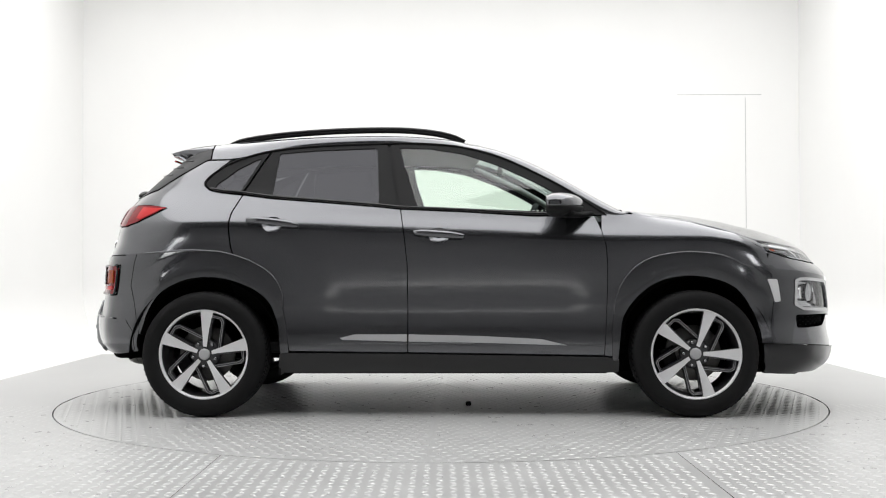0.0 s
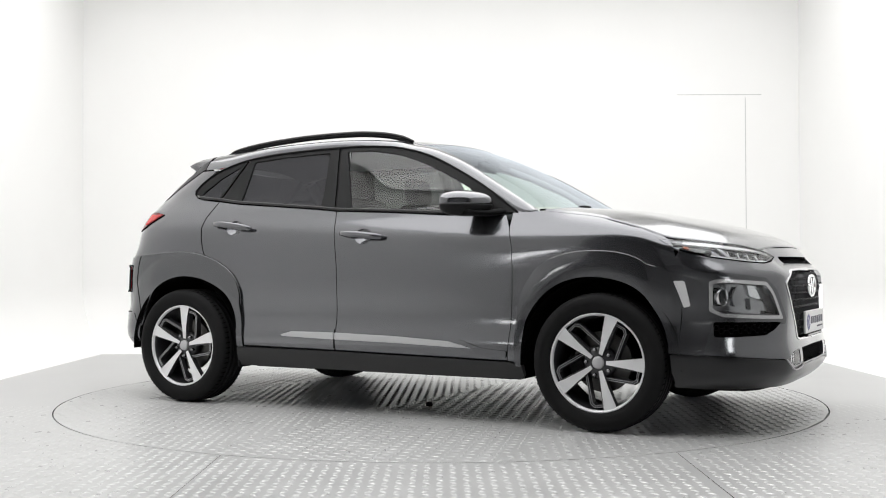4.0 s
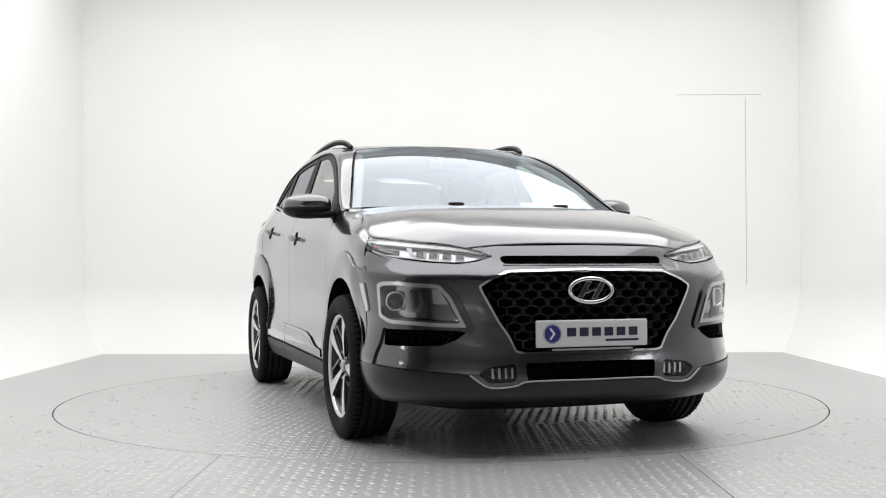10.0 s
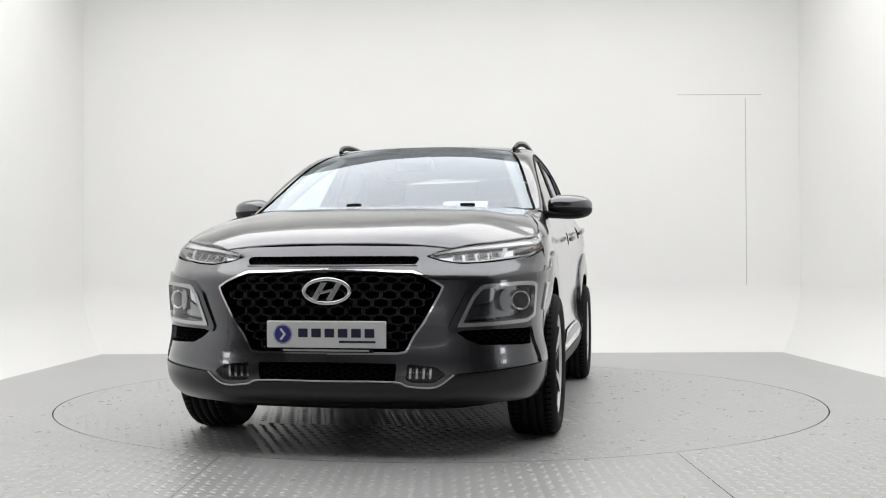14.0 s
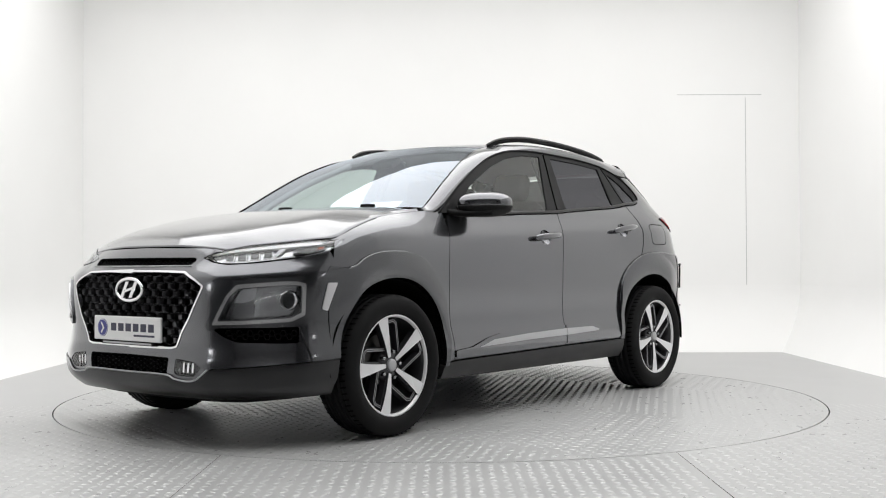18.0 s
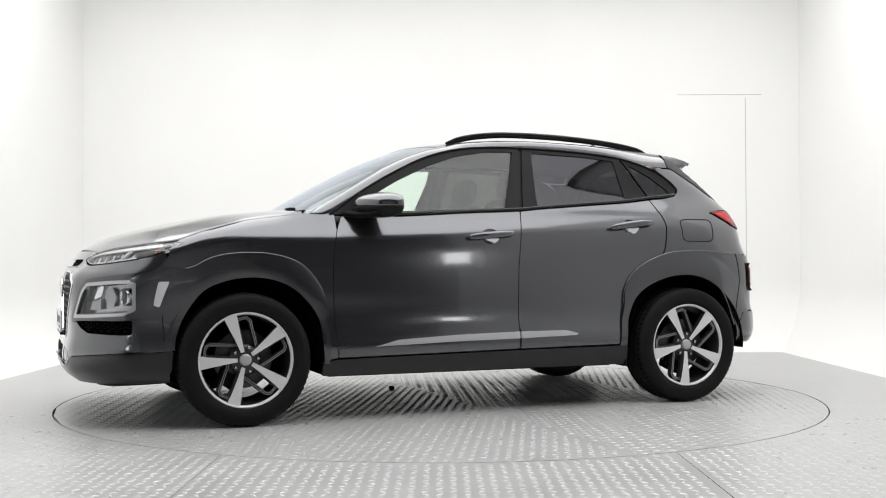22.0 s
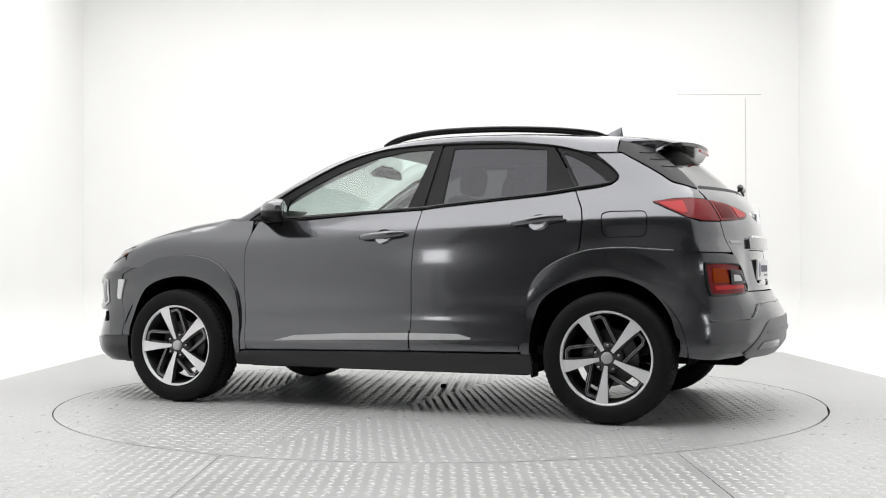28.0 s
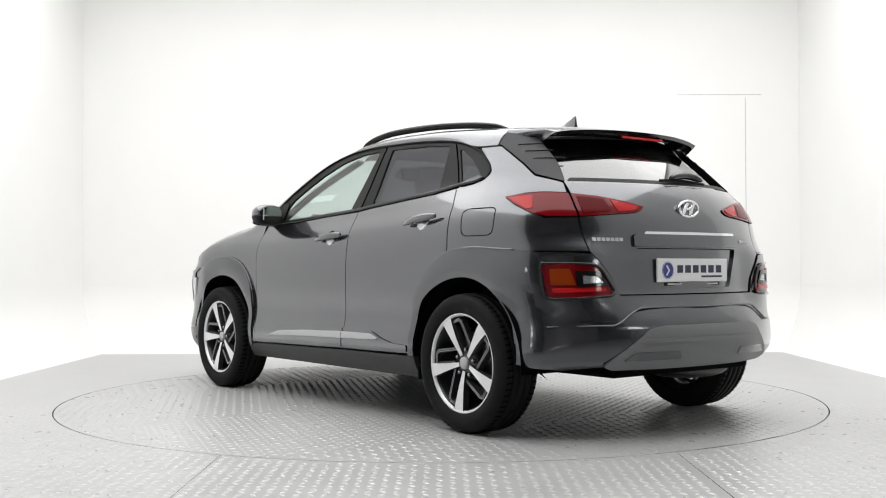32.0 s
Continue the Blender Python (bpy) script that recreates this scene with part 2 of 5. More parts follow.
def rounded(poly, r, n=4):
    out, p = [], np.array(poly, float)
    for i in range(len(p)):
        a, b, c = p[i - 1], p[i], p[(i + 1) % len(p)]
        la, lc = np.linalg.norm(a - b), np.linalg.norm(c - b)
        ka, kc = min(r, 0.45 * la), min(r, 0.45 * lc)
        q0, q1 = b + (a - b) / max(la, 1e-9) * ka, b + (c - b) / max(lc, 1e-9) * kc
        for t in np.linspace(0, 1, n):
            out.append((1 - t) ** 2 * q0 + 2 * t * (1 - t) * b + t * t * q1)
    return np.array(out)


def inset(poly, d):
    p = np.array(poly, float)
    area = 0.5 * np.sum(p[:, 0] * np.roll(p[:, 1], -1) - np.roll(p[:, 0], -1) * p[:, 1])
    e = np.roll(p, -1, 0) - p
    n = np.stack([-e[:, 1], e[:, 0]], 1) / (np.linalg.norm(e, axis=1, keepdims=True) + 1e-9) * np.sign(area)
    v = n + np.roll(n, 1, 0)
    v /= np.maximum((v * n).sum(1, keepdims=True), 0.5)
    return p + v * d


def resample(poly, step):
    p = np.array(poly, float)
    out = []
    for a, b in zip(p, np.roll(p, -1, 0)):
        k = max(1, int(math.ceil(np.linalg.norm(b - a) / step)))
        out += [a + (b - a) * t / k for t in range(k)]
    return np.array(out)


def inside(q, loops):
    r = np.zeros(len(q), bool)
    for p in loops:
        x0, y0 = p[:, 0], p[:, 1]
        x1, y1 = np.roll(x0, -1), np.roll(y0, -1)
        for k in range(len(p)):
            if y0[k] != y1[k]:
                c = (y0[k] > q[:, 1]) != (y1[k] > q[:, 1])
                r ^= c & (q[:, 0] < (x1[k] - x0[k]) * (q[:, 1] - y0[k]) / (y1[k] - y0[k]) + x0[k])
    return r


def fill(loops, step):
    """Triangles that fill a flat outline with holes, with an even grid inside."""
    from mathutils import geometry
    loops = [resample(p, step) for p in loops]
    pts = np.vstack(loops)
    edges, o = [], 0
    for p in loops:
        edges += [(o + k, o + (k + 1) % len(p)) for k in range(len(p))]
        o += len(p)
    lo, hi = pts.min(0), pts.max(0)
    g = np.stack(np.meshgrid(np.arange(lo[0] + step / 2, hi[0], step), np.arange(lo[1] + step / 2, hi[1], step)), -1).reshape(-1, 2)
    if len(g):
        g = g[inside(g, loops)]
    if len(g):
        d = np.full(len(g), 9.0)
        for k in range(0, len(g), 2000):
            d[k:k + 2000] = np.sqrt(((g[k:k + 2000, None] - pts[None]) ** 2).sum(2)).min(1)
        g = g[d > step * 0.55]
    allp = np.vstack([pts, g]) if len(g) else pts
    v, _, f, _, _, _ = geometry.delaunay_2d_cdt([Vector(q) for q in allp], edges, [], 0, 1e-6)
    v = np.array([tuple(q) for q in v])
    f = np.array([t for t in f if len(t) == 3])
    f = f[inside(v[f].mean(1), loops)]
    t = v[f]
    e1, e2 = t[:, 1] - t[:, 0], t[:, 2] - t[:, 0]
    twice = np.abs(e1[:, 0] * e2[:, 1] - e1[:, 1] * e2[:, 0])
    longest = np.linalg.norm(t - np.roll(t, 1, 1), axis=2).max(1)
    f = f[twice > 0.004 * longest * longest]
    return v, f, loops


def shell(outline, lift, step=0.03, holes=(), depth=0.012, gap=0.0025, r=0.01, hole_r=0.01):
    """Verts and faces of a panel that follows lift(u, v, off), with its edges turned in by depth."""
    loops = [rounded(outline, r) if r else np.array(outline, float)]
    loops += [rounded(h, hole_r) if hole_r else np.array(h, float) for h in holes]
    if gap:
        loops = [inset(loops[0], gap)] + [inset(h, -gap) for h in loops[1:]]
    v, f, loops = fill(loops, step)
    top = lift(v[:, 0], v[:, 1], 0.0)
    t = top[f]
    nn = np.cross(t[:, 1] - t[:, 0], t[:, 2] - t[:, 0])
    mid = v[f].mean(1)
    out = lift(mid[:, 0], mid[:, 1], 0.01) - lift(mid[:, 0], mid[:, 1], 0.0)
    bad = (nn * out).sum(1) < 0
    f[bad] = f[bad][:, ::-1]
    verts, faces = [*top], [tuple(q) for q in f]
    e = 0.008
    du = lift(v[:, 0] + e, v[:, 1], 0.0) - lift(v[:, 0] - e, v[:, 1], 0.0)
    dv = lift(v[:, 0], v[:, 1] + e, 0.0) - lift(v[:, 0], v[:, 1] - e, 0.0)
    normals = np.cross(du, dv)
    normals /= np.linalg.norm(normals, axis=1, keepdims=True) + 1e-9
    away = lift(v[:, 0], v[:, 1], 0.01) - top
    normals[(normals * away).sum(1) < 0] *= -1
    if depth:
        for p in loops[1:] + loops[:1]:
            hi, lo = lift(p[:, 0], p[:, 1], 0.0), lift(p[:, 0], p[:, 1], -depth)
            o, n = len(verts), len(p)
            verts += [*hi, *lo]
            for k in range(n):
                j = (k + 1) % n
                faces.append((o + k, o + j, o + n + j, o + n + k))
    return verts, faces, len(loops[0]) if gap and depth else 0, normals


CAR = tagged(new("car"), "dark grey metallic compact crossover on a turntable", "car")


def panel(name, outline, mat, off=0.0, both=True, label="", parent=None, **kw):
    """A panel of the skin, raised by off; both: with its mirror image on the other side."""
    lift = lambda a, z, d: skin(a, z, d + (off(a, z) if callable(off) else off))
    v, f, rim, nn = shell(outline, lift, **kw)
    pl, pr = parent if isinstance(parent, (list, tuple)) else (parent, parent)
    made = [link(name, v, f, mat, pl or CAR, label, rim=rim, normals=nn)]
    if both:
        w = [(q[0], -q[1], q[2]) for q in v]
        made.append(link(name, w, [g[::-1] for g in f], mat, pr or CAR, label, rim=rim, normals=nn * (1, -1, 1)))
    return made


def loft(name, mid, edge, mat, ns=40, nv=24, power=2.0, xpower=2.0, thick=0.006, ridge=None, label="", parent=None):
    """A crowned sheet from the car's middle line out to an edge on both sides."""
    c, e = spline(mid, ns), spline(edge, ns)
    vs = np.linspace(-1, 1, 2 * nv + 1)
    verts = []
    for i in range(ns):
        for v in vs:
            k = abs(v)
            p = [c[i, 0] + (e[i, 0] - c[i, 0]) * k**xpower, e[i, 1] * v, c[i, 1] + (e[i, 2] - c[i, 1]) * k**power]
            if ridge:
                p[2] += ridge(i / (ns - 1), k)
            verts.append(p)
    m = len(vs)
    faces = [(i * m + j, i * m + j + 1, (i + 1) * m + j + 1, (i + 1) * m + j) for i in range(ns - 1) for j in range(m - 1)]
    a, b, d = (Vector(verts[q]) for q in faces[len(faces) // 2][:3])
    if (b - a).cross(d - a).z < 0:
        faces = [q[::-1] for q in faces]
    ob = link(name, verts, faces, mat, parent or CAR, label)
    if thick:
        s = ob.modifiers.new("thickness", "SOLIDIFY")
        s.thickness, s.offset = thick, -1
    return ob


def strip(name, c1, c2, mat, ns=50, nv=8, bulge=0.01, label="", parent=None, thick=0.0):
    """A ruled band between two curves, bulged outwards, on both sides."""
    p, q = spline(c1, ns), spline(c2, ns)
    made = []
    for sg in (1, -1):
        verts = []
        for i in range(ns):
            for j in range(nv + 1):
                t = j / nv
                m = p[i] * (1 - t) + q[i] * t
                b = bulge * 4 * t * (1 - t)
                verts.append((m[0], sg * (m[1] + b), m[2] + b * 0.7))
        w = nv + 1
        faces = [(i * w + j, i * w + j + 1, (i + 1) * w + j + 1, (i + 1) * w + j) for i in range(ns - 1) for j in range(nv)]
        a, b, d = (Vector(verts[k]) for k in faces[len(faces) // 2][:3])
        if (b - a).cross(d - a).y * sg < 0:
            faces = [k[::-1] for k in faces]
        ob = link(name, verts, faces, mat, parent or CAR, label)
        if thick:
            s = ob.modifiers.new("thickness", "SOLIDIFY")
            s.thickness, s.offset = thick, -1
        made.append(ob)
    return made


def round_box(sx, sy, sz, r=0.02, seg=3):
    bm = bmesh.new()
    bmesh.ops.create_cube(bm, size=1)
    bmesh.ops.scale(bm, vec=(sx, sy, sz), verts=bm.verts)
    bmesh.ops.bevel(bm, geom=bm.edges[:], offset=min(r, 0.49 * min(sx, sy, sz)), segments=seg, affect="EDGES", profile=0.5)
    return bm


def moved(bm, m):
    bmesh.ops.transform(bm, matrix=m, verts=bm.verts)
    return bm


def lathe(profile, n=64, closed=False):
    """Turns (radius, y) round the y axis; returns verts and faces."""
    verts, faces, k = [], [], len(profile)
    for i in range(n):
        t = 2 * math.pi * i / n
        verts += [(r * math.cos(t), y, r * math.sin(t)) for r, y in profile]
    for i in range(n):
        j = (i + 1) % n
        for q in range(k if closed else k - 1):
            faces.append((i * k + q, i * k + (q + 1) % k, j * k + (q + 1) % k, j * k + q))
    return verts, faces


def sweep(name, pts, half, mat, parent=None, n=40, sides=10, flat=1.0, both=False, up=(0, 0, 1), taper=0.0, label=""):
    """A bar of oval section along a curve; flat: its height over its width."""
    c = spline(pts, n)
    verts, faces = [], []
    for i in range(n):
        d = c[min(i + 1, n - 1)] - c[max(i - 1, 0)]
        d /= np.linalg.norm(d) + 1e-9
        s = np.cross(d, np.array(up, float))
        s /= np.linalg.norm(s) + 1e-9
        u = np.cross(s, d)
        k = half * (1 - taper * abs(2 * i / (n - 1) - 1) ** 4)
        verts += [c[i] + k * math.cos(t) * s + k * flat * math.sin(t) * u for t in np.linspace(0, 2 * math.pi, sides, endpoint=False)]
    for i in range(n - 1):
        for j in range(sides):
            j2 = (j + 1) % sides
            faces.append((i * sides + j, i * sides + j2, (i + 1) * sides + j2, (i + 1) * sides + j))
    faces += [tuple(range(sides))[::-1], tuple(range((n - 1) * sides, n * sides))]
    faces = [g[::-1] for g in faces]
    pl, pr = parent if isinstance(parent, (list, tuple)) else (parent, parent)
    made = [link(name, verts, faces, mat, pl or CAR, label)]
    if both:
        made.append(link(name, [(v[0], -v[1], v[2]) for v in verts], [g[::-1] for g in faces], mat, pr or CAR, label))
    return made


def egg(cx, cy, cz, rx, ry, rz, power=2.6, nu=32, nv=20, cut=None):
    """A rounded-box solid; cut(x, y, z) may move its points."""
    verts, faces = [], []
    g = lambda c: math.copysign(abs(c) ** (2 / power), c)
    for i in range(nv + 1):
        p = -math.pi / 2 + math.pi * i / nv
        for j in range(nu):
            t = 2 * math.pi * j / nu
            q = [g(math.cos(p)) * g(math.cos(t)), g(math.cos(p)) * g(math.sin(t)), g(math.sin(p))]
            if cut:
                q = cut(*q)
            verts.append((cx + rx * q[0], cy + ry * q[1], cz + rz * q[2]))
    for i in range(nv):
        for j in range(nu):
            j2 = (j + 1) % nu
            faces.append((i * nu + j, i * nu + j2, (i + 1) * nu + j2, (i + 1) * nu + j))
    return verts, faces


def cuboid(name, x, y, z, sx, sy, sz, mat, parent, r=0.01, rot=(0, 0, 0), label="", smooth=False):
    return part(name, moved(round_box(sx, sy, sz, r), pose(x, y, z, *rot)), mat, parent, label, smooth)


# ---------------------------------------------------------------- room
ROOM_X, ROOM_BACK, ROOM_FRONT, ROOM_H = 3.15, 3.3, -8.6, 3.95
WALL = material("white_wall_paint", (0.89, 0.887, 0.876), rough=0.7, noise_amount=0.02, noise_scale=1.5, bump=0.02, bump_scale=60)
FLOOR = material("worn_aluminium_floor", (0.46, 0.46, 0.458), rough=0.36, metal=0.24, noise_amount=0.10, noise_scale=3.0, rough_var=0.1)


def box(name, x0, x1, y0, y1, z0, z1, mat, label="", kind="structure", bevel=0.0):
    bm = round_box(x1 - x0, y1 - y0, z1 - z0, bevel, 2) if bevel else bmesh.new()
    if not bevel:
        bmesh.ops.create_cube(bm, size=1)
        bmesh.ops.scale(bm, vec=(x1 - x0, y1 - y0, z1 - z0), verts=bm.verts)
    bmesh.ops.translate(bm, vec=((x0 + x1) / 2, (y0 + y1) / 2, (z0 + z1) / 2), verts=bm.verts)
    return tagged(part(name, bm, mat, None, label), kind=kind)


COVE = 0.26
WX, WB = ROOM_X + COVE, ROOM_BACK + COVE
DARK_WALL = material("dark_grey_hall_wall", (0.055, 0.055, 0.057), rough=0.85, noise_amount=0.25, noise_scale=4.0)
# grey stands for the weaker light off the east wall's front stretch
DIMMED_WALL = material("dimmed_white_wall", (0.62, 0.62, 0.615), rough=0.75, noise_amount=0.06, noise_scale=2.0)
SOUTH_WALL = material("mid_grey_hall_wall", (0.50, 0.50, 0.505), rough=0.85, noise_amount=0.25, noise_scale=4.0)
WHITE_END, CEILING_END = -4.3, -3.7
box("wall_north", -WX, WX, WB, WB + 0.15, -0.1, ROOM_H, WALL, "plain white studio wall")
box("wall_west", -WX - 0.15, -WX, WHITE_END, WB + 0.15, -0.1, ROOM_H, WALL, "plain white studio wall")
box("wall_east", WX, WX + 0.15, -0.8, WB + 0.15, -0.1, ROOM_H, WALL, "plain white studio wall")
# unseen stretch of wall, darkened by colour to dim its reflection
box("wall_east_middle", WX, WX + 0.15, WHITE_END, -0.803, -0.1, ROOM_H, DIMMED_WALL, "studio wall stretch, greyed for the weaker light it gives back")
box("ceiling", -WX - 0.15, WX + 0.15, CEILING_END, WB + 0.15, ROOM_H, ROOM_H + 0.15, WALL, "plain white studio ceiling")
# the dim hall in front of the booth, from which it is filmed
HALL_X = WX + 1.2
box("wall_west_front", -HALL_X - 0.15, -HALL_X, ROOM_FRONT, WHITE_END - 0.003, -0.1, ROOM_H, DARK_WALL, "dark grey hall wall")
box("wall_east_front", HALL_X, HALL_X + 0.15, ROOM_FRONT, WHITE_END - 0.003, -0.1, ROOM_H, DARK_WALL, "dark grey hall wall")
box("wall_south", -HALL_X - 0.15, HALL_X + 0.15, ROOM_FRONT - 0.15, ROOM_FRONT, -0.1, ROOM_H, SOUTH_WALL, "mid grey hall wall")
box("ceiling_front", -HALL_X - 0.15, HALL_X + 0.15, ROOM_FRONT - 0.15, CEILING_END - 0.003, ROOM_H, ROOM_H + 0.15, DARK_WALL, "dark grey hall ceiling")
box("wall_jamb_west", -HALL_X, -WX - 0.003, WHITE_END, WHITE_END + 0.12, -0.1, ROOM_H, DARK_WALL, "dark grey hall wall beside the white booth")
box("wall_jamb_east", WX + 0.003, HALL_X, WHITE_END, WHITE_END + 0.12, -0.1, ROOM_H, DARK_WALL, "dark grey hall wall beside the white booth")
TABLE_R = 2.25


def cove(name, p0, p1, out, height=0.62):
    """Curved white skirting from the floor's edge up to the wall behind it."""
    n, verts, faces = 12, [], []
    for px, py in (p0, p1):
        for i in range(n + 1):
            t = i / n
            d = COVE * (1 - (1 - t) ** 2) - 0.002
            verts.append((px + out[0] * d, py + out[1] * d, height * t))
    faces = [(i, i + 1, n + 2 + i, n + 1 + i) for i in range(n)]
    ob = link(name, verts, faces, WALL)
    tagged(ob, "curved white skirting between floor and wall", kind="structure")


cove("skirting_north", (-ROOM_X - COVE, ROOM_BACK), (ROOM_X + COVE, ROOM_BACK), (0, 1))
cove("skirting_west", (-ROOM_X, WHITE_END), (-ROOM_X, ROOM_BACK + COVE), (-1, 0))
cove("skirting_east", (ROOM_X, -0.8), (ROOM_X, ROOM_BACK + COVE), (1, 0))
SEAM = material("wall_seam_shadow_gap", (0.52, 0.52, 0.51), rough=0.8)
box("panel_seam", 2.895, 2.901, WB - 0.002, WB, 0.42, 2.40, SEAM, "thin upright joint in the white wall")
box("panel_seam", 2.25, 3.05, WB - 0.002, WB, 2.428, 2.433, SEAM, "thin level joint in the white wall")


# glow of the added hoop that makes the pale line on the doors
TUBE_GLOW = material("glowing_white_tube", (1.0, 1.0, 0.98), emission=6.5)
PANEL_GLOW = material("glowing_lamp_panel", (1.0, 1.0, 1.0), emission=9.0)


def build_door_line_hoop():
    """Thin glowing tube bent into a low hoop, added unseen in the hall behind the camera to draw the light line on the
    doors.
    """
    b = tagged(new("door_line_hoop"), "added unseen glowing white hoop for the light line on the doors", "light")
    sweep("tube", [(-1.62, -7.4, 0.05), (-1.60, -7.4, 0.30), (-1.54, -7.4, 0.40), (-1.40, -7.4, 0.45), (-0.6, -7.4, 0.46), (0.4, -7.4, 0.46), (1.00, -7.4, 0.45), (1.15, -7.4, 0.40), (1.22, -7.4, 0.30), (1.26, -7.4, 0.05)], 0.012, TUBE_GLOW, b, n=90, up=(0, 1, 0))
    for x in (-1.62, 1.26):
        cuboid("foot", x, -7.4, 0.026, 0.10, 0.30, 0.052, BLACK, b, 0.01)


def build_studio_light(x, y, turn):
    """Small upright lamp on a stand by the end of the white wall."""
    b = tagged(new("studio_light"), "small bright studio lamp on a black stand", "light", "lamps beside the booth")
    b.matrix_basis = pose(x, y, 0, 0, 0, turn)
    sweep("pole", [(0, 0, 0.02), (0, 0, 0.4), (0, 0, 0.85)], 0.014, BLACK, b, n=6, up=(0, 1, 0))
    for k in range(3):
        a = radians(120 * k + 30)
        sweep("leg", [(0, 0, 0.30), (0.14 * math.cos(a), 0.14 * math.sin(a), 0.17), (0.30 * math.cos(a), 0.30 * math.sin(a), 0.012)], 0.010, BLACK, b, n=6)
    h = cuboid("housing", 0, -0.05, 1.02, 0.40, 0.09, 0.46, BLACK, b, 0.02)
    cuboid("lamp_panel", 0, 0.002, 1.02, 0.22, 0.012, 0.24, PANEL_GLOW, h, 0.004)


build_door_line_hoop()
build_studio_light(-2.6, -3.4, -40)
build_studio_light(2.3, -3.1, 40)


def lugs(xy, turn, half_long=0.0215, half_wide=0.0070, high=0.0036):
    """Raised lens-shaped tread marks at places xy, each turned by its angle."""
    n = len(xy)
    base = np.array([(-1, 0, 0), (-0.3, -1, 0), (0.3, -1, 0), (1, 0, 0), (0.3, 1, 0), (-0.3, 1, 0), (-0.45, 0, 1), (0.45, 0, 1)], float) * (half_long, half_wide, high)
    c, s = np.cos(turn)[:, None], np.sin(turn)[:, None]
    v = np.empty((n, 8, 3))
    v[:, :, 0] = xy[:, 0:1] + base[:, 0] * c - base[:, 1] * s
    v[:, :, 1] = xy[:, 1:2] + base[:, 0] * s + base[:, 1] * c
    v[:, :, 2] = base[:, 2]
    tri = np.array([(0, 1, 6), (1, 2, 7), (1, 7, 6), (2, 3, 7), (3, 4, 7), (4, 5, 6), (4, 6, 7), (5, 0, 6)])
    f = (tri[None] + 8 * np.arange(n)[:, None, None]).reshape(-1, 3)
    return v.reshape(-1, 3), f


def lug_mesh(name, xy, turn, mat, parent=None, worn=False):
    v, f = lugs(xy, turn)
    if worn:
        v[:, 2] *= 0.15 + 0.85 * smoothstep((-0.45 - v[:, 1]) / 1.4)
    me = bpy.data.meshes.new(name)
    me.vertices.add(len(v))
    me.vertices.foreach_set("co", v.ravel())
    me.loops.add(f.size)
    me.loops.foreach_set("vertex_index", f.ravel())
    me.polygons.add(len(f))
    me.polygons.foreach_set("loop_start", np.arange(0, f.size, 3))
    me.polygons.foreach_set("loop_total", np.full(len(f), 3))
    me.materials.append(mat)
    me.update()
    me.validate()
    ob = new(name, me)
    ob.parent = parent
    return tagged(ob, "raised tread pattern on the plate", kind="stuff")


def grid(x0, x1, y0, y1, pitch, lean=0.0):
    """Places and turns of the tread marks over a rectangle; lean: by how many degrees their rows are turned."""
    r = math.hypot(x1 - x0, y1 - y0) / 2
    gx, gy = np.meshgrid(np.arange(-r, r, pitch), np.arange(-r, r, pitch))
    i, j = np.meshgrid(np.arange(gx.shape[1]), np.arange(gx.shape[0]))
    c, n = math.cos(radians(lean)), math.sin(radians(lean))
    x, y = (x0 + x1) / 2 + c * gx.ravel() - n * gy.ravel(), (y0 + y1) / 2 + n * gx.ravel() + c * gy.ravel()
    turn = np.where((i + j).ravel() % 2, math.pi / 4, -math.pi / 4) + radians(lean)
    k = (x > x0) & (x < x1) & (y > y0) & (y < y1)
    return np.stack([x[k], y[k]], 1), turn[k]


LUG = material("polished_tread", (0.52, 0.52, 0.515), rough=0.30, metal=0.28, rough_var=0.1, noise_scale=8)
PIT = material("pit_dark", (0.01, 0.01, 0.01), rough=0.9)
PITCH = 0.050


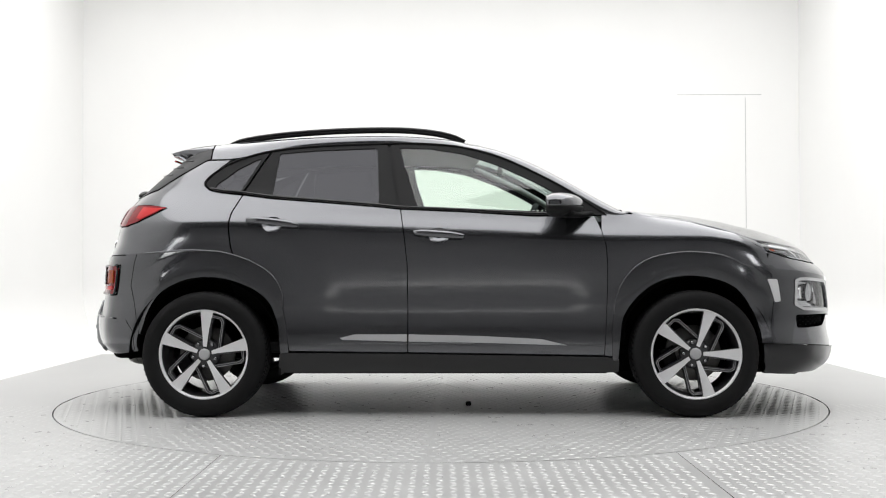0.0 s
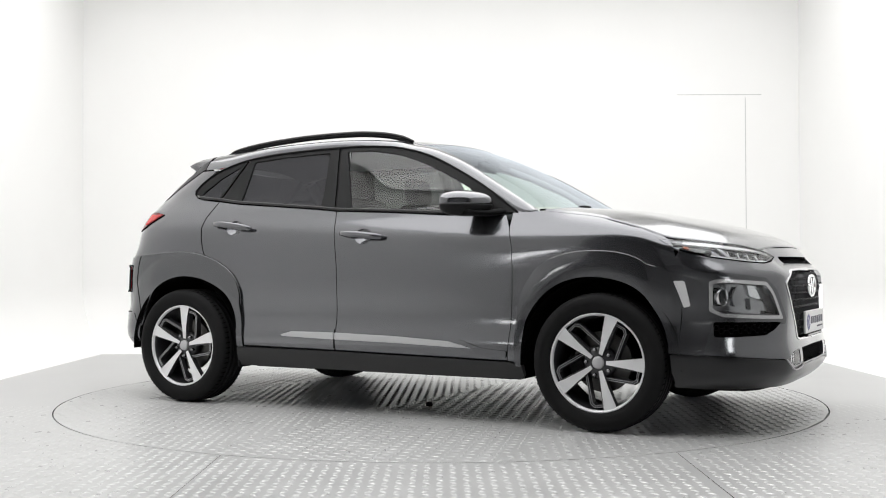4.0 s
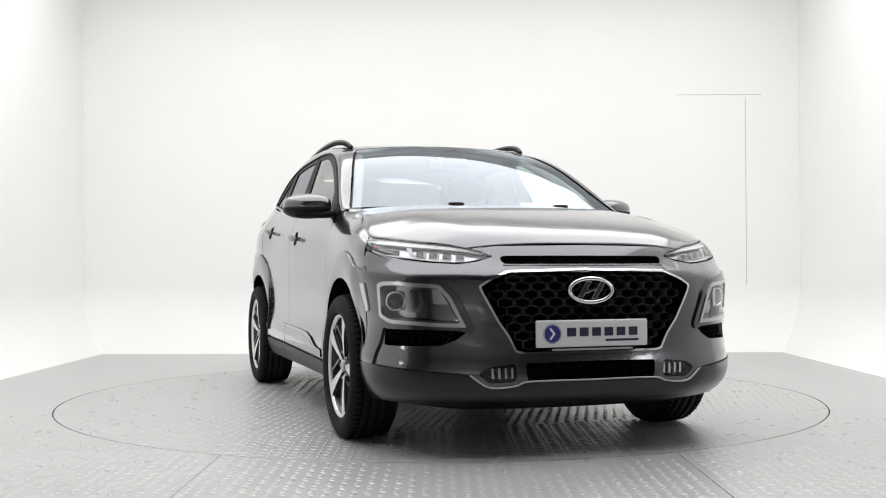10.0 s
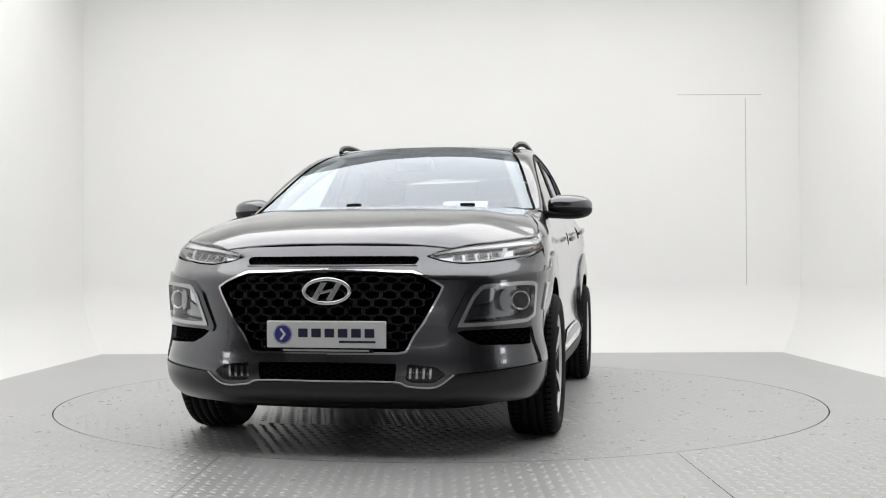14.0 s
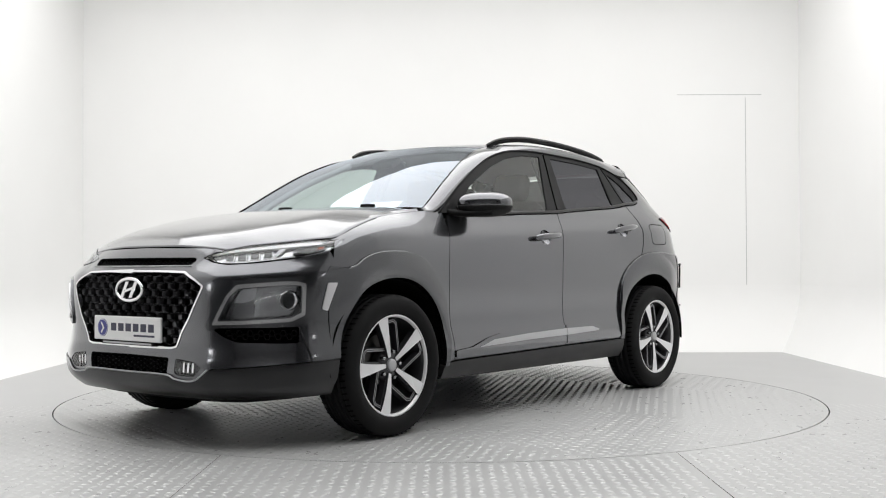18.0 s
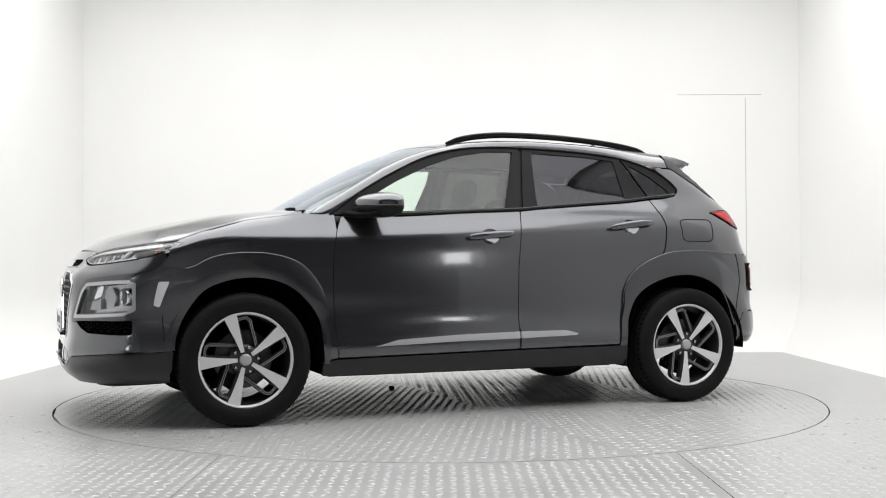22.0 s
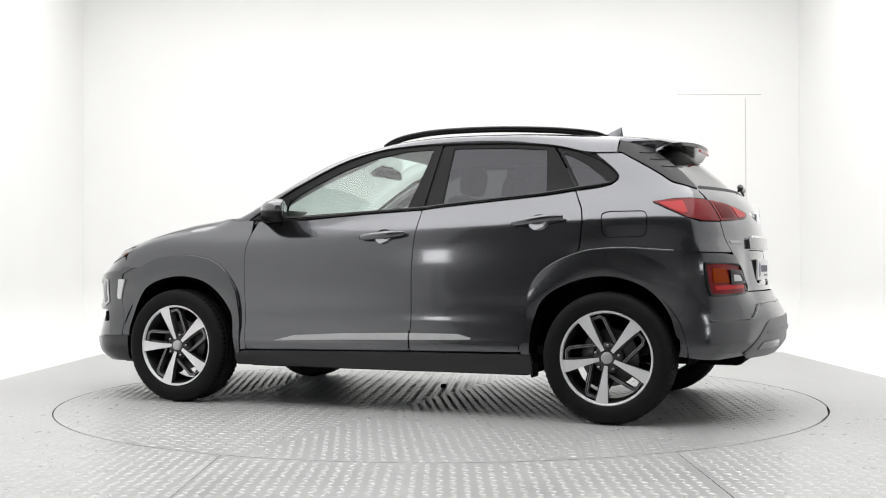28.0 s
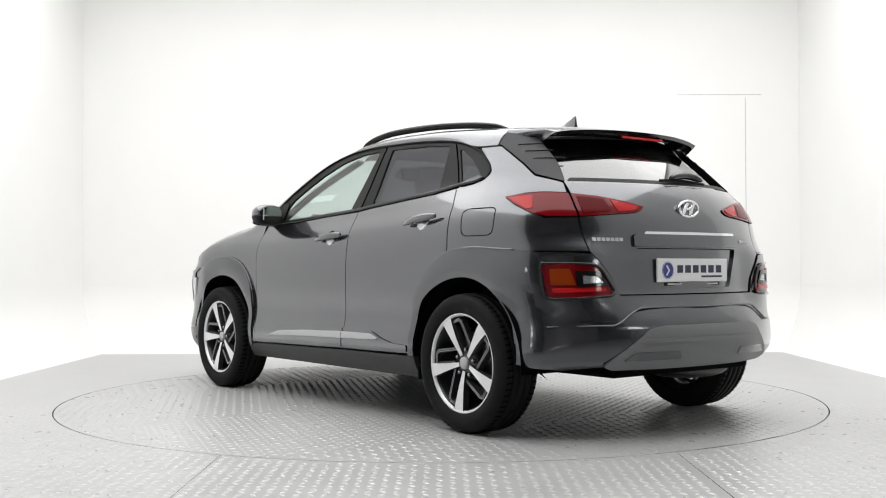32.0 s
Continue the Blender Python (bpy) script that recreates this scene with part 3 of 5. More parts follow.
def build_floor():
    n = 180
    ring_ = [(TABLE_R * math.cos(2 * math.pi * k / n), TABLE_R * math.sin(2 * math.pi * k / n)) for k in range(n)]
    out = [(-HALL_X, ROOM_FRONT), (HALL_X, ROOM_FRONT), (HALL_X, WHITE_END), (WX, WHITE_END), (WX, WB), (-WX, WB), (-WX, WHITE_END), (-HALL_X, WHITE_END)]
    v, f, _ = fill([np.array(out), np.array(ring_)], 0.4)
    tagged(link("floor", [(x, y, 0.0) for x, y in v], f, FLOOR, smooth=False), "worn grey tread plate floor", kind="structure")
    bm = bmesh.new()
    bmesh.ops.create_circle(bm, cap_ends=True, segments=96, radius=TABLE_R + 0.05)
    bmesh.ops.translate(bm, vec=(0, 0, -0.06), verts=bm.verts)
    tagged(part("floor_pit", bm, PIT, None, "dark pit under the turntable"), kind="structure")
    xy, turn = grid(-3.1, 3.1, -3.6, 3.2, PITCH)
    r = np.hypot(xy[:, 0], xy[:, 1])
    keep = (xy[:, 1] < -0.45) & (r > TABLE_R + 0.02) & (np.abs(xy[:, 0] - 1.007) > 0.014) & (np.abs(xy[:, 0] + 0.93) > 0.012)
    lug_mesh("tread_pattern", xy[keep], turn[keep], LUG, worn=True)
    for x, wide in ((1.007, 0.0012), (-0.93, 0.0006)):
        box("floor_joint", x - wide, x + wide, -4.2, -math.sqrt(TABLE_R**2 - x * x) - 0.01, -0.001, 0.0008, PIT, "thin joint between floor plates")
    t = tagged(new("turntable"), "round steel tread plate turntable set in the floor", "turntable")
    edges = (-TABLE_R, -1.25, 0.0, 1.25, TABLE_R)
    for k, (x0, x1) in enumerate(zip(edges, edges[1:])):
        rr = TABLE_R - 0.007
        a, b = max(x0 + 0.0003, -rr), min(x1 - 0.0003, rr)
        xs = np.linspace(a, b, 40)
        poly = [(x, math.sqrt(max(0, rr * rr - x * x))) for x in xs] + [(x, -math.sqrt(max(0, rr * rr - x * x))) for x in xs[::-1]]
        m = len(poly)
        verts = [(x, y, 0.0) for x, y in poly] + [(x, y, -0.04) for x, y in poly]
        faces = [tuple(range(m))[::-1]] + [(i, (i + 1) % m, m + (i + 1) % m, m + i) for i in range(m)]
        plate = link("plate", verts, faces, FLOOR, t, smooth=False)
        xy, turn = grid(x0, x1, -TABLE_R, TABLE_R, PITCH, 27 if k % 2 else -27)
        keep = (np.hypot(xy[:, 0], xy[:, 1]) < rr - 0.02) & (xy[:, 0] > a + 0.014) & (xy[:, 0] < b - 0.014)
        lug_mesh("tread_pattern", xy[keep], turn[keep], LUG, plate)
    cuboid("bolt_head", 0.169, -0.450, 0.012, 0.032, 0.032, 0.024, BLACK, t, 0.008)
    return t


TURNTABLE = build_floor()


# ---------------------------------------------------------------- car panels
def cup_outline(x0, z0, x1, z1):
    c = S((x0 + x1) / 2, (z0 + z1) / 2 - 0.002)
    return [(c[0] + 0.052 * math.cos(t), c[1] + 0.040 * math.sin(t)) for t in np.linspace(0, 2 * math.pi, 28, endpoint=False)]


HANDLES = ((0.085, 0.953, -0.185, 0.975), (-0.80, 1.012, -1.078, 1.040))
CUP_F, CUP_R = cup_outline(*HANDLES[0]), cup_outline(*HANDLES[1])


HOOD_LINE = [(0.99, 1.074), (1.1, 1.060), (1.3, 1.030), (1.5, 0.976), (1.62, 0.932)]


def flare(a, z, cx):
    """Swell of a wheel arch trim: low at its outer edge, full towards the wheel."""
    x = skin0(a, z)[..., 0]
    u = np.clip((0.56 - np.hypot(x - cx, np.asarray(z) - 0.334)) / 0.15, 0, 1)
    return (0.007 + 0.019 * (1 - (1 - u) ** 2.2) - 0.005 * u**4) * (1 - 0.4 * smoothstep((np.abs(x) - 1.52) / 0.14)) * (0.3 + 0.7 * smoothstep((np.asarray(z) - 0.30) / 0.34))


def build_body():
    top_hood = [(1.02, 1.115), (1.2, 1.10), (1.38, 1.08), (1.62, 1.035), (1.82, 0.985), (1.95, 0.94), (2.035, 0.892)]
    edge_hood = [tuple(skin(*S(x, z + 0.0006))) for x, z in HOOD_LINE] + [tuple(skin(*k)) for k in (S(1.72, 0.9172), F(0.66, 0.8985), F(0.58, 0.8885), F(0.5, 0.8705))]
    ridge = lambda s, k: 0.006 * math.exp(-((k - 0.70) / 0.12) ** 2) * math.sin(math.pi * min(1, s * 1.05))
    loft("hood", top_hood, edge_hood, PAINT, 60, 36, power=3.1, xpower=2.0, ridge=ridge)
    # windscreen, roof
    ws_mid = [(0.99, 1.110), (0.80, 1.222), (0.62, 1.322), (0.42, 1.422), (0.22, 1.500)]
    ws_edge = [(0.91, 0.733, 1.096), (0.80, 0.701, 1.162), (0.64, 0.658, 1.259), (0.454, 0.608, 1.363), (0.268, 0.554, 1.441), (0.14, 0.515, 1.477)]
    loft("windscreen", ws_mid, ws_edge, SCREEN, 30, 20, power=2.7, thick=0.0)
    rf_mid = [(0.215, 1.503), (0.0, 1.532), (-0.3, 1.548), (-0.7, 1.546), (-1.0, 1.532), (-1.36, 1.508)]
    rf_edge = [(0.135, 0.52, 1.479), (0.0, 0.558, 1.506), (-0.3, 0.586, 1.526), (-0.7, 0.590, 1.522), (-1.0, 0.578, 1.507), (-1.31, 0.555, 1.483)]
    loft("roof", rf_mid, rf_edge, PAINT, 50, 24, power=2.7)
    e = [(1.0, 0.742, 1.078), (0.93, 0.75, 1.092), (0.80, 0.715, 1.165), (0.64, 0.672, 1.262), (0.454, 0.622, 1.366), (0.268, 0.568, 1.444), (0.135, 0.523, 1.478)] + [(q[0], q[1] + 0.002, q[2] - 0.001) for q in rf_edge[1:]]
    d2 = [(0.94, 1.072), (0.85, 1.076), (0.655, 1.207), (0.463, 1.315), (0.272, 1.403), (0.081, 1.456), (-0.104, 1.477), (-0.32, 1.482), (-0.7, 1.470), (-0.97, 1.443), (-1.16, 1.400), (-1.31, 1.393)]
    dfc = [tuple(skin(*S(x, z))) for x, z in d2]
    strip("side_frame", e, dfc, PAINT, 70, 8, 0.012)

    # doors
    front_edge = [(0.785, 1.062), (0.815, 0.99), (0.838, 0.90), (0.844, 0.80), (0.842, 0.65), (0.835, 0.5), (0.822, 0.325)]
    b_gap = [(-0.216, 0.342), (-0.216, 0.6), (-0.219, 0.80), (-0.234, 0.95), (-0.258, 1.105)]
    belt = [(-0.258, 1.105), (0.1, 1.088), (0.45, 1.065), (0.785, 1.062)]
    fd = [S(*q) for q in front_edge] + [S(*q) for q in b_gap] + [S(*q) for q in belt[1:-1]]
    panel("front_door", fd, PAINT, step=0.022, holes=[CUP_F], hole_r=0)
    rear_edge = [(-0.847, 0.349), (-0.865, 0.45), (-0.893, 0.57), (-0.888, 0.62), (-0.93, 0.72), (-1.02, 0.795), (-1.135, 0.83), (-1.16, 0.90), (-1.173, 1.03), (-1.162, 1.09), (-1.115, 1.187)]
    rbelt = [(-0.95, 1.165), (-0.7, 1.145), (-0.38, 1.118)]
    rd = [S(*q) for q in rear_edge] + [S(*q) for q in rbelt] + [S(*q) for q in reversed(b_gap)]
    panel("rear_door", rd, PAINT, step=0.022, holes=[CUP_R], hole_r=0)
    # fender
    arch_f = [tuple(q) for q in spline([(0.873, 0.50), (0.894, 0.652), (0.968, 0.770), (1.057, 0.832), (1.175, 0.862), (1.293, 0.868), (1.410, 0.858), (1.498, 0.831), (1.563, 0.795), (1.62, 0.79)], 40)]
    fen = [S(*q) for q in front_edge[1:7]] + [S(0.872, 0.318)] + [S(*q) for q in arch_f] + [S(1.70, 0.80), S(1.66, 0.90), *[S(*k) for k in reversed(HOOD_LINE)], S(0.93, 1.078), S(0.82, 1.082)]
    panel("front_fender", fen, PAINT, step=0.013, gap=0.0012, r=0.004)
    under = [S(x, z - 0.014) for x, z in HOOD_LINE] + [S(1.70, 0.90), S(1.70, 0.914)] + [S(x, z + 0.016) for x, z in reversed(HOOD_LINE)]
    panel("hood_flange", under, PAINT, off=-0.004, step=0.015, depth=0, gap=0, r=0)
    # quarter panel
    q = [(-1.147, 0.858), (-1.237, 0.876), (-1.388, 0.884), (-1.563, 0.872), (-1.70, 0.865), R(0.70, 0.862), R(0.612, 0.862), R(0.622, 0.95), R(0.625, 1.02), (-1.745, 1.018), (-1.60, 1.078), (-1.523, 1.118), (-1.62, 1.135), (-1.69, 1.138), R(0.628, 1.134), R(0.608, 1.186), (-1.60, 1.221), (-1.52, 1.276), (-1.42, 1.336), (-1.335, 1.386), (-1.2, 1.388), (-1.255, 1.345), (-1.32, 1.285), (-1.335, 1.245), (-1.30, 1.215), (-1.239, 1.20), (-1.118, 1.187), (-1.165, 1.09), (-1.176, 1.03), (-1.163, 0.90)]
    panel("quarter_panel", [k if k[0] > 2 else S(*k) for k in q], PAINT, step=0.025, r=0.006)
    # sill
    sill = [(-0.905, 0.235), (-0.897, 0.339), (-0.86, 0.34), (-0.22, 0.336), (0.83, 0.318), (0.90, 0.30), (0.90, 0.235)]
    panel("sill", [S(*k) for k in sill], SILL, off=0.004, step=0.03, depth=0.03, gap=0, label="satin black sill")
    # wheel arch trims
    fa_in = [(1.646, 0.39), (1.640, 0.450), (1.599, 0.561), (1.512, 0.68), (1.38, 0.735), (1.233, 0.745), (1.101, 0.712), (0.997, 0.637), (0.925, 0.533), (0.905, 0.42), (0.893, 0.30)]
    fa = [(0.865, 0.30), (0.862, 0.45), (0.873, 0.533)] + arch_f[4:] + [(1.70, 0.80), (1.705, 0.60), (1.70, 0.39)]
    panel("front_arch_trim", [S(*k) for k in fa + [tuple(q) for q in spline(fa_in, 56)]], CLAD, off=lambda a, z: flare(a, z, 1.285), step=0.016, depth=0.06, gap=0, r=0.004, label="satin dark grey wheel arch trim")
    ra_in = [(-1.648, 0.440), (-1.605, 0.568), (-1.523, 0.673), (-1.388, 0.735), (-1.237, 0.743), (-1.087, 0.703), (-0.966, 0.626), (-0.912, 0.507), (-0.896, 0.40), (-0.893, 0.342)]
    ra = [(-0.848, 0.342), (-0.862, 0.47), *[tuple(q) for q in spline([(-0.885, 0.581), (-0.888, 0.656), (-0.936, 0.746), (-1.027, 0.814), (-1.147, 0.862), (-1.237, 0.880), (-1.388, 0.888), (-1.563, 0.876), (-1.66, 0.87)], 36)], (-1.735, 0.866), (-1.752, 0.80), (-1.762, 0.62), (-1.756, 0.50), (-1.70, 0.455)]
    panel("rear_arch_trim", [S(*k) for k in ra + [tuple(q) for q in spline(ra_in, 56)]], CLAD, off=lambda a, z: flare(a, z, -1.28), step=0.016, depth=0.06, gap=0, r=0.004, label="satin dark grey wheel arch trim")
    for name, pts in (("arch_edge", arch_f[2:-1]), ("arch_edge", ra[2:-5])):
        sweep(name, [skin(*S(*k), 0.006) for k in pts[::2]], 0.0045, PAINT, CAR, n=60, both=True)
    # glass
    panel("front_window", [S(*k) for k in [(-0.274, 1.455), (-0.104, 1.450), (0.081, 1.418), (0.265, 1.355), (0.448, 1.268), (0.56, 1.205), (0.70, 1.08), (0.62, 1.075), (0.2, 1.095), (-0.17, 1.112)]], GLASS, off=-0.008, step=0.05, depth=0)
    panel("rear_window", [S(*k) for k in [(-0.93, 1.424), (-0.725, 1.443), (-0.390, 1.454), (-0.372, 1.134), (-0.70, 1.156), (-0.965, 1.18)]], PRIVACY, off=-0.008, step=0.05, depth=0)
    panel("quarter_window", [S(*k) for k in [(-1.28, 1.225), (-1.262, 1.257), (-1.161, 1.334), (-1.02, 1.402), (-1.13, 1.205), (-1.2, 1.213)]], PRIVACY, off=-0.008, step=0.04, depth=0)
    panel("mirror_sail", [S(*k) for k in [(0.85, 1.066), (0.655, 1.200), (0.585, 1.200), (0.61, 1.078)]], FRAME, off=0.003, step=0.04, label="black sail under the door mirror")
    panel("door_pillar", [S(*k) for k in [(-0.20, 1.09), (-0.262, 1.47), (-0.41, 1.47), (-0.36, 1.10)]], FRAME, off=-0.010, step=0.05, depth=0, gap=0, label="satin black pillar between the doors")
    # window frames
    wf = [(0.84, 1.068), (0.653, 1.204), (0.461, 1.312), (0.271, 1.400), (0.081, 1.453), (-0.104, 1.474), (-0.325, 1.479), (-0.262, 1.105), (0.1, 1.088), (0.45, 1.066)]
    wfh = [(-0.274, 1.450), (-0.104, 1.445), (0.081, 1.413), (0.265, 1.350), (0.448, 1.263), (0.55, 1.205), (0.66, 1.10), (0.62, 1.09), (0.2, 1.108), (-0.165, 1.125)]
    panel("window_frame", [S(*k) for k in wf], FRAME, off=-0.002, step=0.04, holes=[[S(*k) for k in wfh]], label="satin black window frame")
    rf = [(-0.338, 1.479), (-0.7, 1.467), (-0.97, 1.440), (-1.12, 1.192), (-0.95, 1.167), (-0.7, 1.147), (-0.274, 1.107)]
    rfh = [(-0.93, 1.420), (-0.725, 1.438), (-0.395, 1.449), (-0.375, 1.142), (-0.70, 1.164), (-0.955, 1.188)]
    panel("window_frame", [S(*k) for k in rf], FRAME, off=-0.002, step=0.04, holes=[[S(*k) for k in rfh]], label="satin black window frame")
    qf = [(-0.98, 1.436), (-1.16, 1.388), (-1.25, 1.335), (-1.315, 1.283), (-1.33, 1.247), (-1.298, 1.22), (-1.239, 1.206), (-1.128, 1.193)]
    qfh = [(-1.275, 1.232), (-1.255, 1.257), (-1.161, 1.329), (-1.03, 1.395), (-1.135, 1.212), (-1.2, 1.22)]
    panel("window_frame", [S(*k) for k in qf], FRAME, off=-0.002, step=0.04, holes=[[S(*k) for k in qfh]], label="satin black window frame")


build_body()


# ---------------------------------------------------------------- nose
def flip(poly):
    return [(-a, z) for a, z in poly]


def ring(name, outer, inner, mat, off, parent=None, both=True, depth=0.02, step=0.02, r=0.012, label=""):
    return panel(name, outer, mat, off=off, both=both, step=step, holes=[inner], depth=depth, gap=0.0, r=r, hole_r=r, parent=parent, label=label)


def oval(c, rx, rz, n=28):
    return [(c[0] + rx * math.cos(2 * math.pi * k / n), c[1] + rz * math.sin(2 * math.pi * k / n)) for k in range(n)]


GRILLE = [F(0, 0.779), F(0.20, 0.778), F(0.36, 0.774), F(0.445, 0.739), F(0.486, 0.713), F(0.472, 0.68), F(0.41, 0.567), F(0.368, 0.51), F(0.335, 0.445), F(0.30, 0.438), F(0, 0.438)]
SLOT = [F(0, 0.838), F(0.36, 0.837), F(0.374, 0.828), F(0.36, 0.806), F(0, 0.805)]
FOG_OUT = [S(1.821, 0.722), S(1.850, 0.733), S(1.90, 0.733), F(0.632, 0.719), F(0.594, 0.674), F(0.535, 0.546), F(0.65, 0.549), S(1.874, 0.560), S(1.821, 0.588)]
FOG_BED = [S(1.828, 0.714), S(1.858, 0.724), F(0.72, 0.721), F(0.636, 0.711), F(0.565, 0.566), S(1.86, 0.582), S(1.829, 0.60)]
ARMOUR = [S(1.60, 0.797), S(1.70, 0.780), S(1.80, 0.770), S(1.89, 0.760), F(0.628, 0.738), F(0.572, 0.686), F(0.505, 0.545), F(0.515, 0.520), F(0.56, 0.532), F(0.70, 0.536), S(1.838, 0.540), S(1.822, 0.47), S(1.802, 0.385), S(1.70, 0.388), S(1.71, 0.60), S(1.69, 0.76)]
VENT = [S(1.842, 0.534), F(0.70, 0.532), F(0.535, 0.53), F(0.575, 0.498), F(0.63, 0.474), S(1.90, 0.468), S(1.846, 0.470)]
INTAKE = [F(0, 0.398), F(0.295, 0.395), F(0.288, 0.326), F(0, 0.326)]
LOW_LAMP = [F(0.495, 0.356), F(0.455, 0.382), F(0.345, 0.393), F(0.338, 0.334), F(0.36, 0.324), F(0.452, 0.322)]
LAMP_UP = spline([F(0.408, 0.838), F(0.43, 0.853), F(0.54, 0.880), F(0.646, 0.895), S(1.72, 0.915), S(1.60, 0.919)], 40)
LAMP_LOW = spline([F(0.408, 0.836), F(0.47, 0.821), F(0.55, 0.811), F(0.66, 0.818), S(1.79, 0.843), S(1.68, 0.875), S(1.60, 0.917)], 40)


def lamp_at(u, v):
    k = np.linspace(0, 1, 40)
    lo = np.array([np.interp(u, k, LAMP_LOW[:, c]) for c in (0, 1)])
    hi = np.array([np.interp(u, k, LAMP_UP[:, c]) for c in (0, 1)])
    return tuple(lo + (hi - lo) * v)


def lamp_band(u0, v0, u1, v1, n=12, vb0=None, vb1=None):
    us = np.linspace(u0, u1, n)
    top = [lamp_at(u, v1 if vb1 is None else v1 + (vb1 - v1) * k / (n - 1)) for k, u in enumerate(us)]
    low = [lamp_at(u, v0 if vb0 is None else v0 + (vb0 - v0) * k / (n - 1)) for k, u in enumerate(us)]
    return low + top[::-1]


def honeycomb(name, outline, off, mat, parent, w=0.09, h=0.045, bar=0.006, deep=0.02, both=False, pointed=False):
    """Six-sided cells, each a raised rim, laid over the skin inside an outline; pointed: with a corner up, in rows."""
    poly = [np.array(outline)]
    lo, hi = poly[0].min(0), poly[0].max(0)
    a, b = w / 3, w / 6
    verts, faces, centres = [], [], []
    nx, nz = int((hi[0] - lo[0]) / (w / 2)) + 3, int((hi[1] - lo[1]) / h) + 3
    mx = (lo[0] + hi[0]) / 2
    for i in range(-nx // 2 - 1, nx // 2 + 2):
        for j in range(nz):
            centres.append((mx + i * w / 2, lo[1] + j * h + (h / 2 if i % 2 else 0)))
    if pointed:
        rows = int((hi[1] - lo[1]) / (0.75 * h)) + 3
        centres = [(mx + (i + (j % 2) / 2) * w, lo[1] + 0.75 * h * j) for i in range(-nx // 2, nx // 2 + 1) for j in range(rows)]
    hexa = [(w / 2, -h / 4), (w / 2, h / 4), (0, h / 2), (-w / 2, h / 4), (-w / 2, -h / 4), (0, -h / 2)] if pointed else [(a, 0), (b, h / 2), (-b, h / 2), (-a, 0), (-b, -h / 2), (b, -h / 2)]
    for c in centres:
        pts = [(c[0] + x, c[1] + z) for x, z in hexa]
        if inside(np.array(pts + [c]), poly).sum() < 6:
            continue
        k = 1 - bar / (h / 2)
        o = len(verts)
        for s, d in ((1.0, off - deep * 0.25), (0.5 + 0.5 * k, off), (k, off - deep * 0.3), (k * 0.94, off - deep)):
            q = np.array([(c[0] + x * s, c[1] + z * s) for x, z in hexa])
            verts += [*skin(q[:, 0], q[:, 1], d)]
        for s in range(3):
            for e in range(6):
                f = (e + 1) % 6
                faces.append((o + s * 6 + e, o + s * 6 + f, o + s * 6 + 6 + f, o + s * 6 + 6 + e))
    made = [link(name, verts, faces, mat, (parent[0] if isinstance(parent, list) else parent), smooth=False)]
    if both:
        made.append(link(name, [(v[0], -v[1], v[2]) for v in verts], [g[::-1] for g in faces], mat, parent[1] if isinstance(parent, list) else parent, smooth=False))
    return made


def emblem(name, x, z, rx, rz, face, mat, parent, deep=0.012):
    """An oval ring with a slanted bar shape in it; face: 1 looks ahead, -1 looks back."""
    n, m = 48, 8
    verts, faces = [], []
    for i in range(n):
        t = 2 * math.pi * i / n
        for j in range(m):
            s = 2 * math.pi * j / m
            k = 0.09 * rx * math.cos(s)
            verts.append((x + face * deep * 0.6 * math.sin(s), (rx + k) * math.cos(t), z + (rz + k) * math.sin(t)))
    for i in range(n):
        for j in range(m):
            faces.append((i * m + j, i * m + (j + 1) % m, (i + 1) % n * m + (j + 1) % m, (i + 1) % n * m + j))
    e = link(name, verts, faces, mat, parent)
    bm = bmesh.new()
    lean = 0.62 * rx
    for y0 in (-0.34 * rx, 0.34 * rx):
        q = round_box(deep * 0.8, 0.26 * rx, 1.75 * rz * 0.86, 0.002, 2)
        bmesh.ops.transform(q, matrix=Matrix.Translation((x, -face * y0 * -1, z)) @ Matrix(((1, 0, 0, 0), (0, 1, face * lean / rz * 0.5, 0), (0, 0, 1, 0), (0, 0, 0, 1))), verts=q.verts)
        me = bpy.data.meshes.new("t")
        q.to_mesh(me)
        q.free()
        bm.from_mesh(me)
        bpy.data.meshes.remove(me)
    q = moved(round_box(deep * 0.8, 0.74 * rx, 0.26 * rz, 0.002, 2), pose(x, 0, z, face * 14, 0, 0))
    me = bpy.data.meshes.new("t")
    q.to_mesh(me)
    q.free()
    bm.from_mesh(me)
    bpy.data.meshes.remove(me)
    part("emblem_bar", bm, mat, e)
    return e


